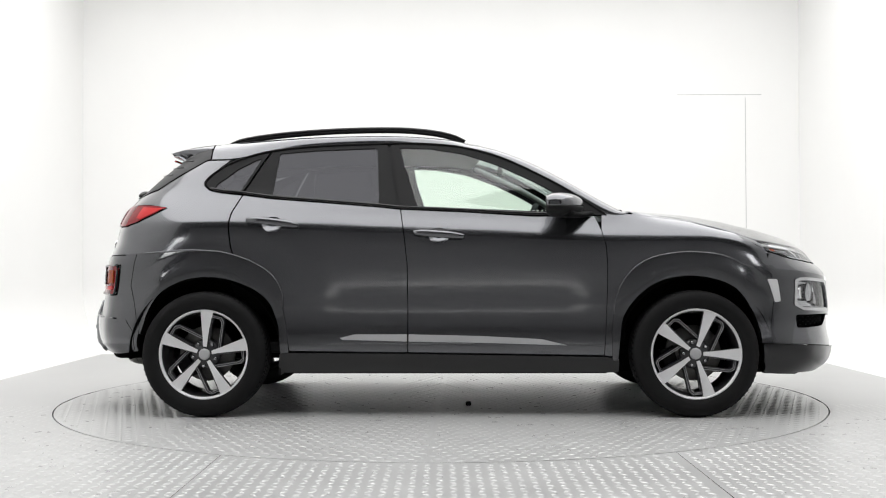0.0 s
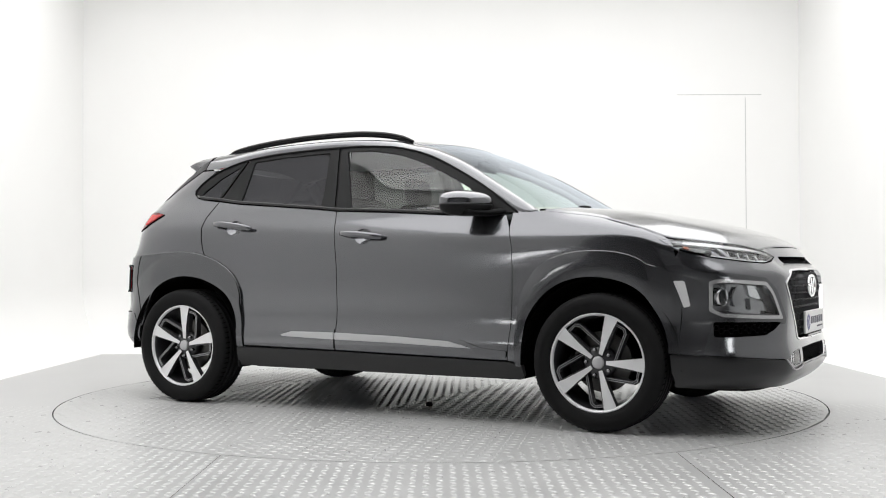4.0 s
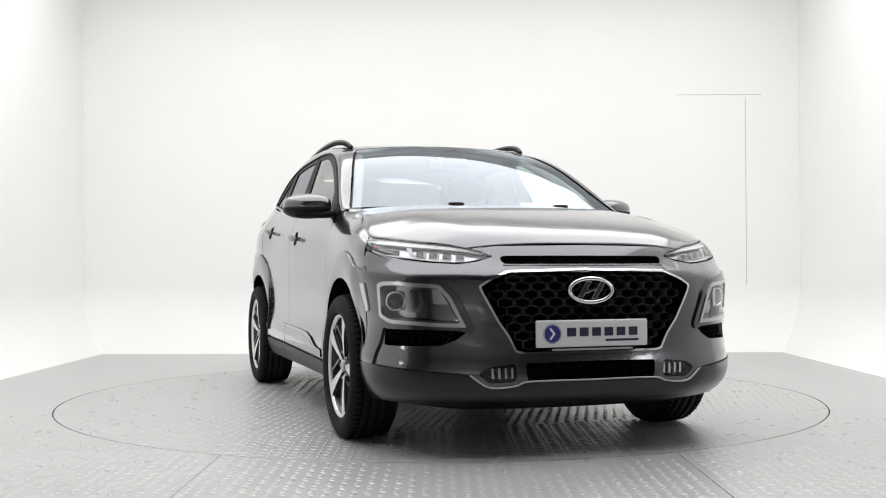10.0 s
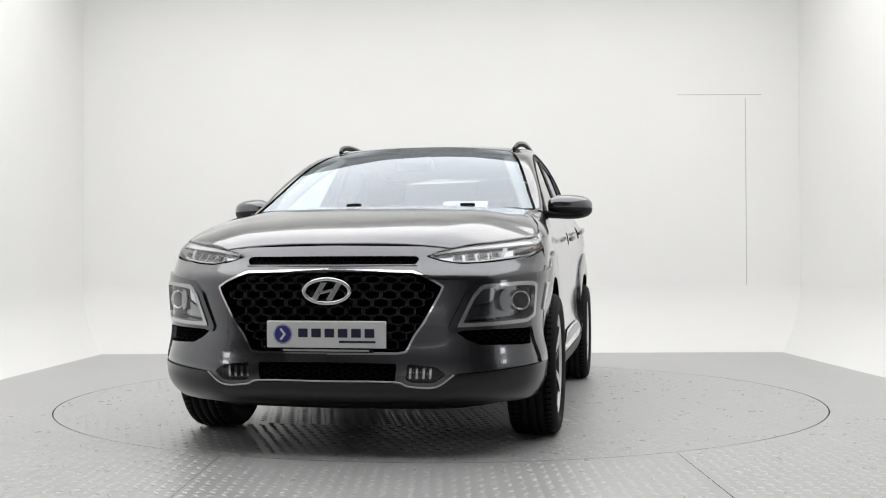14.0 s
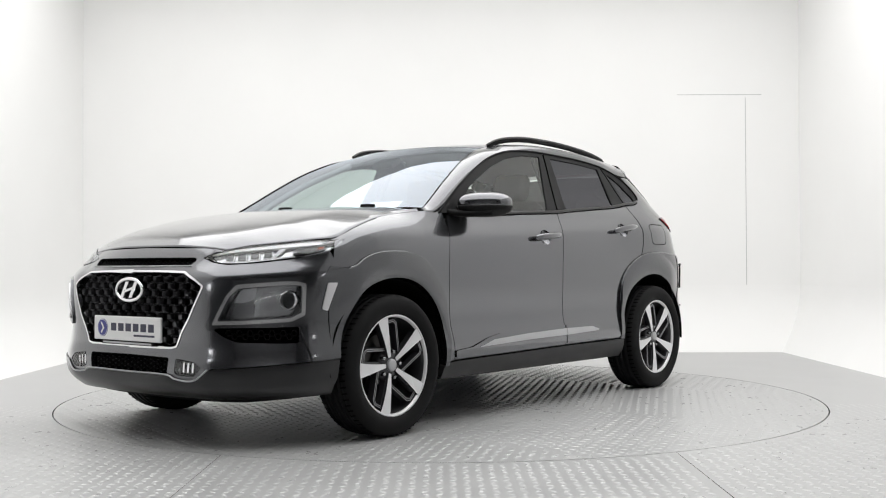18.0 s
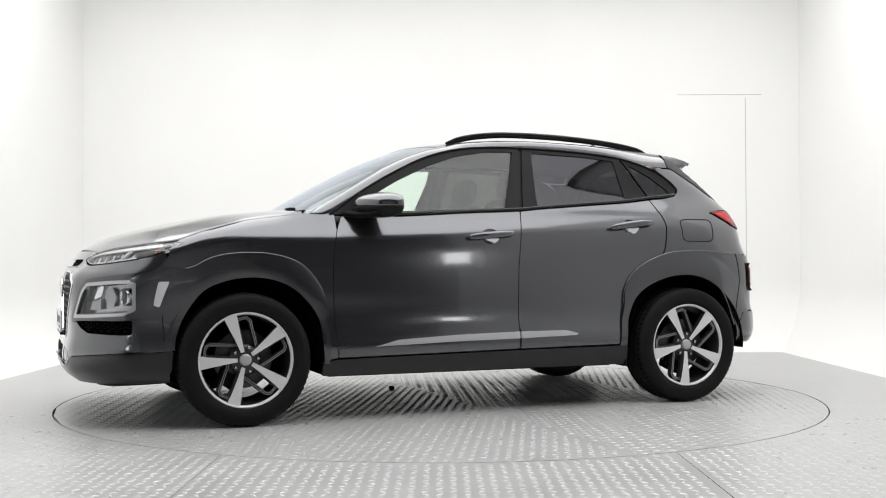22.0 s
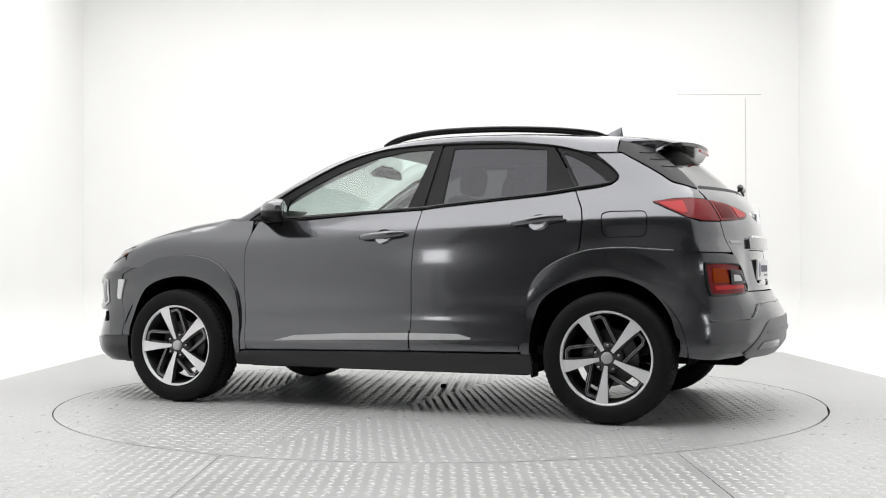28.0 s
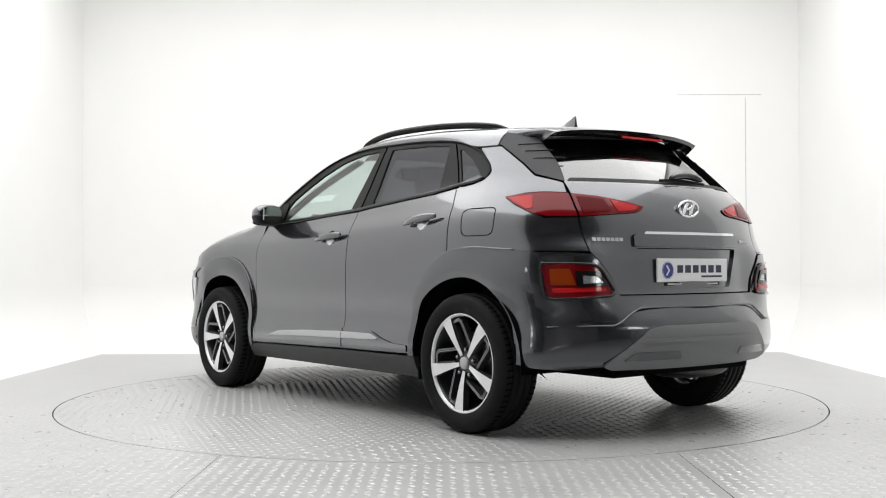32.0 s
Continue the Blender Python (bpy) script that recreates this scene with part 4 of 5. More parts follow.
def number_plate(x, z, face, holder_z):
    """White dealer plate: blue disc, a row of dark blue bars and a thin bar below; face as for emblem."""
    p = cuboid("number_plate", x, 0, z, 0.012, 0.512, 0.112, PLATE, CAR, 0.005, label="white plate with a blue disc and dark bars")
    fx = x + face * 0.0068
    v, f = lathe([(0.0, 0.0), (0.041, 0.0), (0.041, -0.001)], 40)
    turn = Matrix.Rotation(radians(-90 * face), 4, "Z")
    yy = 0.185 * face * -1
    place = lambda vs, dx=0.0: [tuple(Matrix.Translation((fx + face * dx, yy, z)) @ turn @ Vector(q)) for q in vs]
    link("disc", place(v, 0.0004), f, BLUE, p, smooth=False)
    v, f = lathe([(0.0365, 0.0), (0.039, 0.0)], 40)
    link("disc_ring", place(v, 0.0012), f, PLATE, p, smooth=False)
    for dy, sz, rot in ((0.0, 0.034, -38), (0.0, 0.034, 38)):
        cuboid("disc_mark", fx + face * 0.001, yy - face * dy * -1, z + (0.010 if rot > 0 else -0.010), 0.0012, 0.009, sz, PLATE, p, 0.0005, (rot * face, 0, 0))
    for k in range(6):
        y = (-0.098 + k * 0.057) * face * 1
        cuboid("bar", fx, y, z + 0.006, 0.0014, 0.041, 0.036, NAVY, p, 0.0005)
    cuboid("thin_bar", fx, face * 0.135, z - 0.030, 0.0014, 0.155, 0.009, NAVY, p, 0.0005)
    h = cuboid("plate_holder", x - face * 0.004, 0, holder_z, 0.016, 0.40, 0.02, BLACK, CAR, 0.004)
    cuboid("holder_bar", x + face * 0.0045, 0, holder_z - 0.002, 0.0012, 0.37, 0.008, SATIN, h, 0.0004)


def build_nose():
    bump = [F(0, 0.888), F(0.42, 0.882), F(0.5, 0.868), F(0.45, 0.858), F(0.405, 0.838), F(0.47, 0.818), F(0.55, 0.807), F(0.66, 0.814), S(1.79, 0.838), S(1.69, 0.868), S(1.67, 0.80), S(1.70, 0.60), S(1.715, 0.42), S(1.715, 0.389), S(1.90, 0.378), F(0.54, 0.354), F(0.47, 0.306), F(0.37, 0.304), F(0.295, 0.32), F(0, 0.32)]
    bumper = panel("front_bumper", mirrored(bump), PAINT, both=False, step=0.022, holes=[mirrored(GRILLE), mirrored(SLOT), FOG_BED, flip(FOG_BED), VENT, flip(VENT), mirrored(INTAKE), LOW_LAMP, flip(LOW_LAMP)], depth=0.045, r=0.004)[0]
    # near-black sheet behind the mesh, in place of the shade in the opening
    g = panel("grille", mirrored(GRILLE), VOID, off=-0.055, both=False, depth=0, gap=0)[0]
    honeycomb("grille_mesh", mirrored(GRILLE), -0.014, MESH, g, w=0.078, h=0.046, bar=0.0055, deep=0.03, pointed=True)
    outer, inner = np.array(mirrored(GRILLE)), inset(np.array(mirrored(GRILLE)), 0.0)
    ring("grille_surround", [tuple(q) for q in inset(outer, -0.004)], [tuple(q) for q in inset(outer, 0.005)], CHROME, 0.003, g, both=False, depth=0.02, r=0.008, label="satin chrome grille surround")
    # slot and intake below get such shade-coloured backing sheets too
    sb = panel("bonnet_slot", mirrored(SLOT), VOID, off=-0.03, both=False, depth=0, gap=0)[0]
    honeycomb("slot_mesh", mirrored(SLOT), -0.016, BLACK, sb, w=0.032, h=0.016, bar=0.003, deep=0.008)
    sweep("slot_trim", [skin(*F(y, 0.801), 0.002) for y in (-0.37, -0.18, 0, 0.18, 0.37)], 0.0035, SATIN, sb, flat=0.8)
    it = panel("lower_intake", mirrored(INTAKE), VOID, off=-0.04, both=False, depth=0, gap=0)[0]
    honeycomb("intake_mesh", mirrored(INTAKE), -0.022, BLACK, it, w=0.05, h=0.025, bar=0.004, deep=0.012)
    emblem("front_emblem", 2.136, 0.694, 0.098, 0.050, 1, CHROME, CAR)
    number_plate(2.146, 0.516, 1, 0.452)
    # headlamps
    outline = lamp_band(0.0, 0.0, 1.0, 1.0, 36)
    lamps = panel("headlamp", outline, LAMP_BED, off=-0.022, step=0.03, depth=0, gap=0, r=0, label="slim headlamp with clear lens")
    panel("light_band", lamp_band(0.06, 0.86, 0.96, 0.97, 24, vb0=0.70), WHITE_LENS, off=-0.006, step=0.02, depth=0.006, gap=0, r=0.004, parent=lamps, label="pale light guide")
    panel("lower_guide", lamp_band(0.12, 0.11, 0.66, 0.17, 20), WHITE_LENS, off=-0.010, step=0.02, depth=0.006, gap=0, r=0.002, parent=lamps)
    for u in (0.17, 0.26, 0.35, 0.44):
        panel("led_cell", lamp_band(u + 0.012, 0.24, u + 0.075, 0.62, 4, None, None), WHITE_LENS, off=-0.012, step=0.02, depth=0.006, gap=0, r=0.004, parent=lamps)
        panel("led_pocket", lamp_band(u + 0.0165, 0.265, u + 0.0705, 0.60, 4), PIANO, off=-0.009, step=0.02, depth=0.002, gap=0, r=0.003, parent=lamps)
    panel("divider", [lamp_at(0.50, 0.15), lamp_at(0.525, 0.15), lamp_at(0.60, 0.74), lamp_at(0.56, 0.74)], SATIN, off=-0.010, step=0.02, depth=0.006, gap=0, r=0.004, parent=lamps)
    panel("turn_chamber", lamp_band(0.64, 0.28, 0.86, 0.62, 8), PIANO, off=-0.014, step=0.02, depth=0.004, gap=0, r=0.006, parent=lamps)
    panel("turn_bulb", lamp_band(0.80, 0.40, 0.84, 0.58, 3), AMBER, off=-0.010, step=0.02, depth=0.004, gap=0, r=0.003, parent=lamps)
    panel("lens", outline, LENS, off=0.001, step=0.03, depth=0.012, gap=0.001, r=0, parent=lamps, label="clear lens")
    # corner armour with driving lamp
    arm = ring("corner_armour", ARMOUR, FOG_BED, CLAD, 0.010, depth=0.03, r=0.008, label="dark grey corner armour")
    fr = ring("lamp_frame", FOG_OUT, [tuple(q) for q in inset(np.array(FOG_OUT), 0.016)], FRAME_GREY, 0.015, arm, depth=0.02, r=0.010, label="satin silver lamp frame")
    bed = panel("driving_lamp", FOG_BED, LAMP_BED, off=-0.045, step=0.03, depth=0, gap=0)
    ahead = Vector((0.93, 0.36, 0.0))
    c, r = skin(*S(1.880, 0.650), -0.030), 0.043
    for k, sg in enumerate((1, -1)):
        m = Matrix.Translation((c[0], sg * c[1], c[2])) @ Vector((ahead.x, sg * ahead.y, 0)).to_track_quat("Y", "Z").to_matrix().to_4x4()
        v, f = lathe([(r * 0.78, 0.004), (r * 0.84, 0.016), (r * 0.96, 0.016), (r, 0.004), (r, -0.02)], 32)
        link("projector_ring", [tuple(m @ Vector(p)) for p in v], [g[::-1] for g in f], CHROME, bed[k])
        v, f = lathe([(0.0001, 0.018), (r * 0.4, 0.014), (r * 0.7, 0.006), (r * 0.80, -0.004)], 28)
        link("projector", [tuple(m @ Vector(p)) for p in v], [g[::-1] for g in f], PIANO, bed[k])
    panel("projector_hood", [F(0.745, 0.702), F(0.720, 0.690), F(0.712, 0.655), F(0.722, 0.615), F(0.75, 0.602), F(0.765, 0.65)], DARK_CHROME, off=-0.022, step=0.02, depth=0.02, gap=0, r=0.008, parent=bed)
    panel("reflector", [F(0.700, 0.706), F(0.642, 0.700), F(0.606, 0.640), F(0.655, 0.640), F(0.690, 0.655)], CHROME, off=-0.028, step=0.02, depth=0.016, gap=0, r=0.006, parent=bed)
    panel("reflector", [F(0.690, 0.645), F(0.652, 0.630), F(0.602, 0.630), F(0.580, 0.582), F(0.685, 0.590)], DARK_CHROME, off=-0.024, step=0.02, depth=0.016, gap=0, r=0.006, parent=bed)
    panel("lens", FOG_BED, LENS, off=0.004, step=0.04, depth=0, gap=0, parent=bed, label="clear lens")
    panel("marker_lamp", [S(1.672, 0.728), S(1.722, 0.728), S(1.745, 0.612), S(1.716, 0.604)], MARKER, off=0.016, step=0.02, depth=0.008, r=0.008, gap=0, label="pale side marker lamp")
    # the vent's depth is a near-black sheet that paints its inner shade
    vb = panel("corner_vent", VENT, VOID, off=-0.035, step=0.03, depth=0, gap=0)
    honeycomb("vent_mesh", VENT, -0.012, BLACK, vb, w=0.05, h=0.028, bar=0.004, deep=0.014, both=True)
    ll = panel("low_lamp", LOW_LAMP, PIANO, off=-0.03, step=0.03, depth=0, gap=0)
    for y in (0.352, 0.380, 0.408, 0.436):
        panel("chrome_fin", [F(y - 0.006, 0.336), F(y + 0.004, 0.336), F(y + 0.006, 0.380), F(y - 0.004, 0.380)], CHROME, off=-0.016, step=0.02, depth=0.012, r=0.002, gap=0, parent=ll)
    panel("lens", LOW_LAMP, LENS, off=-0.002, step=0.03, depth=0, gap=0, parent=ll, label="clear lens")
    lip = [F(0, 0.318), F(0.295, 0.318), F(0.37, 0.302), F(0.47, 0.304), F(0.54, 0.352), S(1.90, 0.376), S(1.715, 0.387), S(1.652, 0.386), S(1.658, 0.30), S(1.662, 0.235), F(0.6, 0.225), F(0, 0.220)]
    panel("front_lip", mirrored(lip), LIP, off=0.006, both=False, step=0.02, depth=0.06, gap=0, label="satin dark grey bumper lip")
    tl = [F(0, 0.324), F(0.285, 0.324), F(0.345, 0.308), F(0.455, 0.305), F(0.53, 0.353)]
    pts = [skin(a, z, 0.008) for a, z in flip(tl)[::-1]] + [skin(a, z, 0.008) for a, z in tl[1:]]
    sweep("lip_trim", pts, 0.0036, SATIN, CAR, n=90, label="satin silver trim line")
    panel("air_dam", mirrored([F(0, 0.222), F(0.6, 0.226), S(1.68, 0.236), S(1.67, 0.20), F(0.55, 0.17), F(0, 0.165)]), BLACK, off=-0.03, both=False, depth=0.05)
    # wipers at the foot of the windscreen
    for y0, y1 in ((-0.20, -0.66), (0.40, -0.10)):
        arm = sweep("wiper", [(1.0 - 0.19 * y * y, y, 1.100 - 0.03 * y * y) for y in np.linspace(y0, y1, 5)], 0.007, BLACK, CAR, n=20, flat=0.8)[0]
        part("pivot", moved(round_box(0.05, 0.075, 0.022, 0.009), pose(0.99 - 0.19 * y0 * y0, y0, 1.118 - 0.03 * y0 * y0)), BLACK, arm)
    panel_v = [(1.03, y, 1.108 - 0.05 * (y / 0.7) ** 2) for y in np.linspace(-0.72, 0.72, 7)]
    sweep("cowl", [(q[0] - 0.13 * (q[1] / 0.72) ** 2 - 0.01, q[1], q[2] - 0.02) for q in panel_v], 0.055, BLACK, CAR, n=40, flat=0.35)


build_nose()


# ---------------------------------------------------------------- tail
def build_tail():
    gate = [R(0, 1.185), R(0.3, 1.187), R(0.604, 1.186), R(0.614, 1.13), R(0.622, 1.03), R(0.619, 0.94), R(0.610, 0.857), R(0.555, 0.80), R(0.505, 0.74), R(0.475, 0.664), R(0, 0.664)]
    recess = [R(0, 0.876), R(0.36, 0.876), R(0.345, 0.84), R(0.275, 0.695), R(0, 0.692)]
    g = panel("tailgate", mirrored(gate, True), PAINT, both=False, step=0.025, holes=[mirrored(recess, True)], depth=0.018)[0]
    panel("plate_recess", mirrored(recess, True), PAINT, off=-0.013, both=False, step=0.03, depth=0, gap=0, parent=g)
    gar = [R(0, 0.945), R(0.36, 0.945), R(0.378, 0.935), R(0.378, 0.885), R(0, 0.885)]
    gb = panel("tailgate_garnish", mirrored(gar, True), PAINT, off=0.015, both=False, step=0.03, depth=0.018, gap=0, r=0.008)[0]
    panel("chrome_strip", mirrored([R(0, 0.952), R(0.315, 0.952), R(0.325, 0.940), R(0, 0.939)], True), CHROME, off=0.020, both=False, step=0.03, depth=0.01, gap=0, r=0.003, parent=gb)
    number_plate(-1.968, 0.775, -1, 0.712)
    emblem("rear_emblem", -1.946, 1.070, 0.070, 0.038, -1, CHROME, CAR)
    for y0, n, w in ((0.43, 7, 0.019), (-0.44, 4, 0.022)):
        for k in range(n):
            y = y0 + k * 0.0225 if y0 > 0 else y0 - k * 0.027
            panel("letter_bar", [R(y, 0.909), R(y, 0.925), R(y + w * 0.9, 0.925), R(y + w * 0.9, 0.909)], SATIN, off=0.004, both=False, depth=0.004, gap=0, r=0.003, step=0.03, parent=g)
    # lamps
    outer = [S(-1.519, 1.119), S(-1.60, 1.130), S(-1.69, 1.134), R(0.625, 1.130), R(0.625, 1.021), S(-1.755, 1.020), S(-1.69, 1.037), S(-1.60, 1.078)]
    inner = [R(0.618, 1.130), R(0.50, 1.118), R(0.40, 1.100), R(0.285, 1.073), R(0.30, 1.055), R(0.335, 1.042), R(0.45, 1.033), R(0.618, 1.021)]
    lo = panel("tail_lamp", outer, RED_LENS, off=0.006, step=0.02, r=0.006, gap=0.001, depth=0.02, label="deep red tail lamp")
    li = panel("tail_lamp", inner, RED_LENS, off=0.006, step=0.02, r=0.006, gap=0.001, depth=0.02, label="deep red tail lamp")
    panel("bright_segment", [S(-1.545, 1.112), S(-1.66, 1.120), S(-1.69, 1.06), S(-1.665, 1.055), S(-1.60, 1.085)], RED_GLOW, off=0.009, step=0.02, depth=0.003, r=0.006, gap=0, parent=lo)
    panel("bright_segment", [R(0.45, 1.100), R(0.39, 1.088), R(0.315, 1.071), R(0.34, 1.052), R(0.43, 1.045)], RED_GLOW, off=0.009, step=0.02, depth=0.003, r=0.006, gap=0, parent=li)
    panel("dark_segment", [R(0.60, 1.115), R(0.48, 1.103), R(0.465, 1.045), R(0.60, 1.035)], material("dark_red_lens", (0.11, 0.002, 0.0035), rough=0.15, spec=0.1), off=0.0085, step=0.02, depth=0.003, r=0.006, gap=0, parent=li)
    # bumper
    half = [R(0, 0.66), R(0.475, 0.66), R(0.505, 0.738), R(0.555, 0.797), R(0.607, 0.851), R(0.70, 0.858), S(-1.70, 0.862), S(-1.665, 0.872), S(-1.70, 0.70), S(-1.65, 0.47), S(-1.652, 0.35), S(-1.74, 0.338), R(0.72, 0.33), R(0.5, 0.345), R(0, 0.345)]
    b = panel("rear_bumper", mirrored(half, True), CLAD, off=lambda a, z: flare(a, z, -1.28) + 0.003, both=False, step=0.025, depth=0.04, r=0.006, label="satin dark grey rear bumper")[0]
    sur = [S(-1.735, 0.812), S(-1.765, 0.826), R(0.62, 0.822), R(0.558, 0.80), R(0.512, 0.735), R(0.478, 0.648), R(0.60, 0.632), S(-1.80, 0.628), S(-1.762, 0.65)]
    mid = np.mean(np.array(sur), 0) + (0.012, 0.004)
    near = lambda pts: [tuple(mid + 0.80 * (np.array(q) - mid)) for q in pts]
    fl = panel("rear_fog_lamp", near(sur), RED_LENS, off=0.012, step=0.025, depth=0.03, r=0.012, gap=0, label="red and amber rear lamp cluster with a dark rim")
    panel("amber_lamp", near([S(-1.775, 0.796), R(0.720, 0.796), R(0.705, 0.75), R(0.690, 0.704), S(-1.783, 0.704)]), AMBER, off=0.017, step=0.02, depth=0.006, r=0.008, gap=0, parent=fl, label="amber lens")
    panel("reverse_lamp", near([R(0.655, 0.757), R(0.572, 0.752), R(0.54, 0.716), R(0.655, 0.712)]), FRAME_GREY, off=0.020, step=0.02, depth=0.008, r=0.008, gap=0, parent=fl, label="smoky clear lens")
    ring("reverse_lamp_rim", near([R(0.690, 0.786), R(0.562, 0.782), R(0.508, 0.700), R(0.686, 0.694)]), near([R(0.66, 0.761), R(0.572, 0.755), R(0.535, 0.713), R(0.657, 0.709)]), PIANO, 0.024, fl, depth=0.012, r=0.008)
    panel("red_lamp", near([S(-1.787, 0.688), R(0.53, 0.690), R(0.524, 0.668), S(-1.795, 0.660)]), RED_GLOW, off=0.017, step=0.02, depth=0.006, r=0.006, gap=0, parent=fl, label="red lens")
    edge = [skin(*q, 0.016) for q in near(sur[6:] + sur[:6] + sur[6:7])]
    sweep("lamp_rim", edge, 0.006, PIANO, fl, n=60, both=True)
    below = [R(0, 0.592), R(0.36, 0.592), R(0.43, 0.579), R(0.53, 0.525), R(0.60, 0.520), S(-1.80, 0.517), S(-1.73, 0.515), S(-1.680, 0.44), S(-1.675, 0.36), S(-1.74, 0.346), R(0.72, 0.339), R(0.5, 0.352), R(0, 0.352)]
    panel("lower_panel", mirrored(below, True), CLAD, off=lambda a, z: flare(a, z, -1.28) + 0.006, both=False, step=0.025, depth=0.02, gap=0, r=0.006, parent=b, label="dark grey lower part of the bumper")
    sweep("crease", [skin(*q, 0.016) for q in (S(-1.80, 0.522), R(0.60, 0.525), R(0.53, 0.530), R(0.43, 0.585), R(0.36, 0.598), R(0, 0.598))], 0.006, CLAD, b, n=60, both=True, flat=0.7)
    grey = material("mid_grey_plastic", (0.17, 0.17, 0.175), rough=0.45, bump=0.05, bump_scale=400, rough_var=0.06)
    skid = panel("skid_plate", mirrored([R(0, 0.522), R(0.31, 0.521), R(0.385, 0.505), R(0.48, 0.43), R(0.58, 0.355), R(0.53, 0.338), R(0, 0.338)], True), grey, off=0.018, both=False, step=0.03, depth=0.03, gap=0, r=0.015, label="mid grey skid plate")[0]
    for sg in (1, -1):
        panel("skid_pocket", [R(sg * y, z) for y, z in ((0.22, 0.412), (0.45, 0.408), (0.50, 0.375), (0.20, 0.378))], CLAD, off=0.021, both=False, depth=0.003, gap=0, r=0.012, step=0.04, parent=skid)
    panel("skid_ledge", mirrored([R(0, 0.468), R(0.40, 0.466), R(0.43, 0.450), R(0, 0.450)], True), grey, off=0.024, both=False, step=0.03, depth=0.006, gap=0, r=0.006, parent=skid)
    # rear glass, pillar trims, spoiler
    rg = [R(0, 1.19), R(0.59, 1.192), R(0.555, 1.28), R(0.545, 1.37), R(0.50, 1.435), R(0, 1.455)]
    panel("rear_screen", mirrored(rg, True), REAR_GLASS, off=-0.022, both=False, depth=0, gap=0, label="dark tinted rear screen")
    panel("screen_border", mirrored([R(0, 1.21), R(0.56, 1.212), R(0.588, 1.193), R(0, 1.19)], True), FRAME, off=-0.002, both=False, depth=0, gap=0)
    dt = [S(-1.315, 1.391), S(-1.335, 1.389), S(-1.42, 1.340), S(-1.52, 1.280), S(-1.60, 1.225), R(0.610, 1.190), R(0.598, 1.187), R(0.556, 1.28), R(0.540, 1.355), R(0.535, 1.395), S(-1.47, 1.415), S(-1.40, 1.437), S(-1.315, 1.457)]
    low = [tuple(skin(*k, 0.003)) for k in (S(-1.313, 1.457), S(-1.40, 1.437), S(-1.47, 1.415), R(0.535, 1.395))]
    strip("spoiler_side", [(-1.317, 0.558, 1.481), (-1.40, 0.551, 1.473), (-1.50, 0.536, 1.459), (-1.575, 0.512, 1.442)], low, PAINT, 24, 6, 0.006)
    dp = panel("rear_pillar_trim", dt, PILLAR, off=0.003, step=0.03, depth=0.05, label="dark grey grained pillar trim")
    for x, z in ((-1.42, 1.385), (-1.475, 1.348), (-1.535, 1.308)):
        sweep("trim_slot", [skin(*S(x, z), 0.004), skin(*S(x - 0.045, z + 0.001), 0.004), skin(*S(x - 0.085, z + 0.003), 0.004)], 0.0035, PIANO, dp, n=12, both=True)
    sp = loft("spoiler", [(-1.366, 1.508), (-1.52, 1.492), (-1.665, 1.466)], [(-1.317, 0.557, 1.483), (-1.45, 0.545, 1.468), (-1.575, 0.51, 1.443)], PAINT, 24, 24, power=3.4, thick=0.0)
    m = 2 * 24 + 1
    top = np.array([v.co[:] for v in sp.data.vertices]).reshape(24, m, 3)
    low = top.copy()
    k = np.linspace(0, 1, 24)[:, None]
    low[:, :, 2] -= 0.016 + 0.03 * (1 - k)
    low[:, :, 0] += 0.012 * k
    verts = [*top[-1], *low[-1], *low[12], *top[:, 0], *low[:, 0], *top[:, -1], *low[:, -1]]
    faces = [(j, j + 1, m + j + 1, m + j) for j in range(m - 1)] + [(m + j, m + j + 1, 2 * m + j + 1, 2 * m + j) for j in range(m - 1)]
    o = 3 * m
    faces += [(o + i, o + i + 1, o + 24 + i + 1, o + 24 + i) for i in range(23)]
    faces += [(o + 48 + i, o + 48 + i + 1, o + 72 + i + 1, o + 72 + i) for i in range(23)]
    link("spoiler_underside", verts, faces, PIANO, sp, smooth=False)
    cuboid("brake_light", -1.655, 0, 1.435, 0.012, 0.30, 0.012, RED_GLOW, sp, 0.003)
    # wiper and aerial
    w = sweep("rear_wiper", [skin(*R(y, z), 0.025) for y, z in ((0.03, 1.205), (-0.05, 1.22), (-0.14, 1.222), (-0.22, 1.205))], 0.02, PIANO, CAR, n=20, flat=0.9, taper=0.5)[0]
    sweep("blade", [skin(*R(y, z), 0.012) for y, z in ((0.10, 1.200), (-0.05, 1.206), (-0.24, 1.196))], 0.007, BLACK, w, n=20)
    verts, faces, n = [], [], 16
    for i in range(n + 1):
        t = i / n
        zt = 1.522 + 0.078 * t**2.2 if t < 1 else 1.60
        x = -0.94 - 0.245 * t
        hw = 0.028 * (1 - 0.4 * t)
        verts += [(x, -hw, 1.505), (x, 0, 1.516 + 0.092 * t**1.25), (x, hw, 1.505)]
    verts += [(-1.215, -0.015, 1.508), (-1.20, 0, 1.53), (-1.215, 0.015, 1.508)]
    for i in range(n + 1):
        faces += [(i * 3, i * 3 + 1, i * 3 + 4, i * 3 + 3), (i * 3 + 1, i * 3 + 2, i * 3 + 5, i * 3 + 4)]
    link("shark_fin_aerial", verts, [f[::-1] for f in faces], PAINT, CAR, smooth=False)


build_tail()


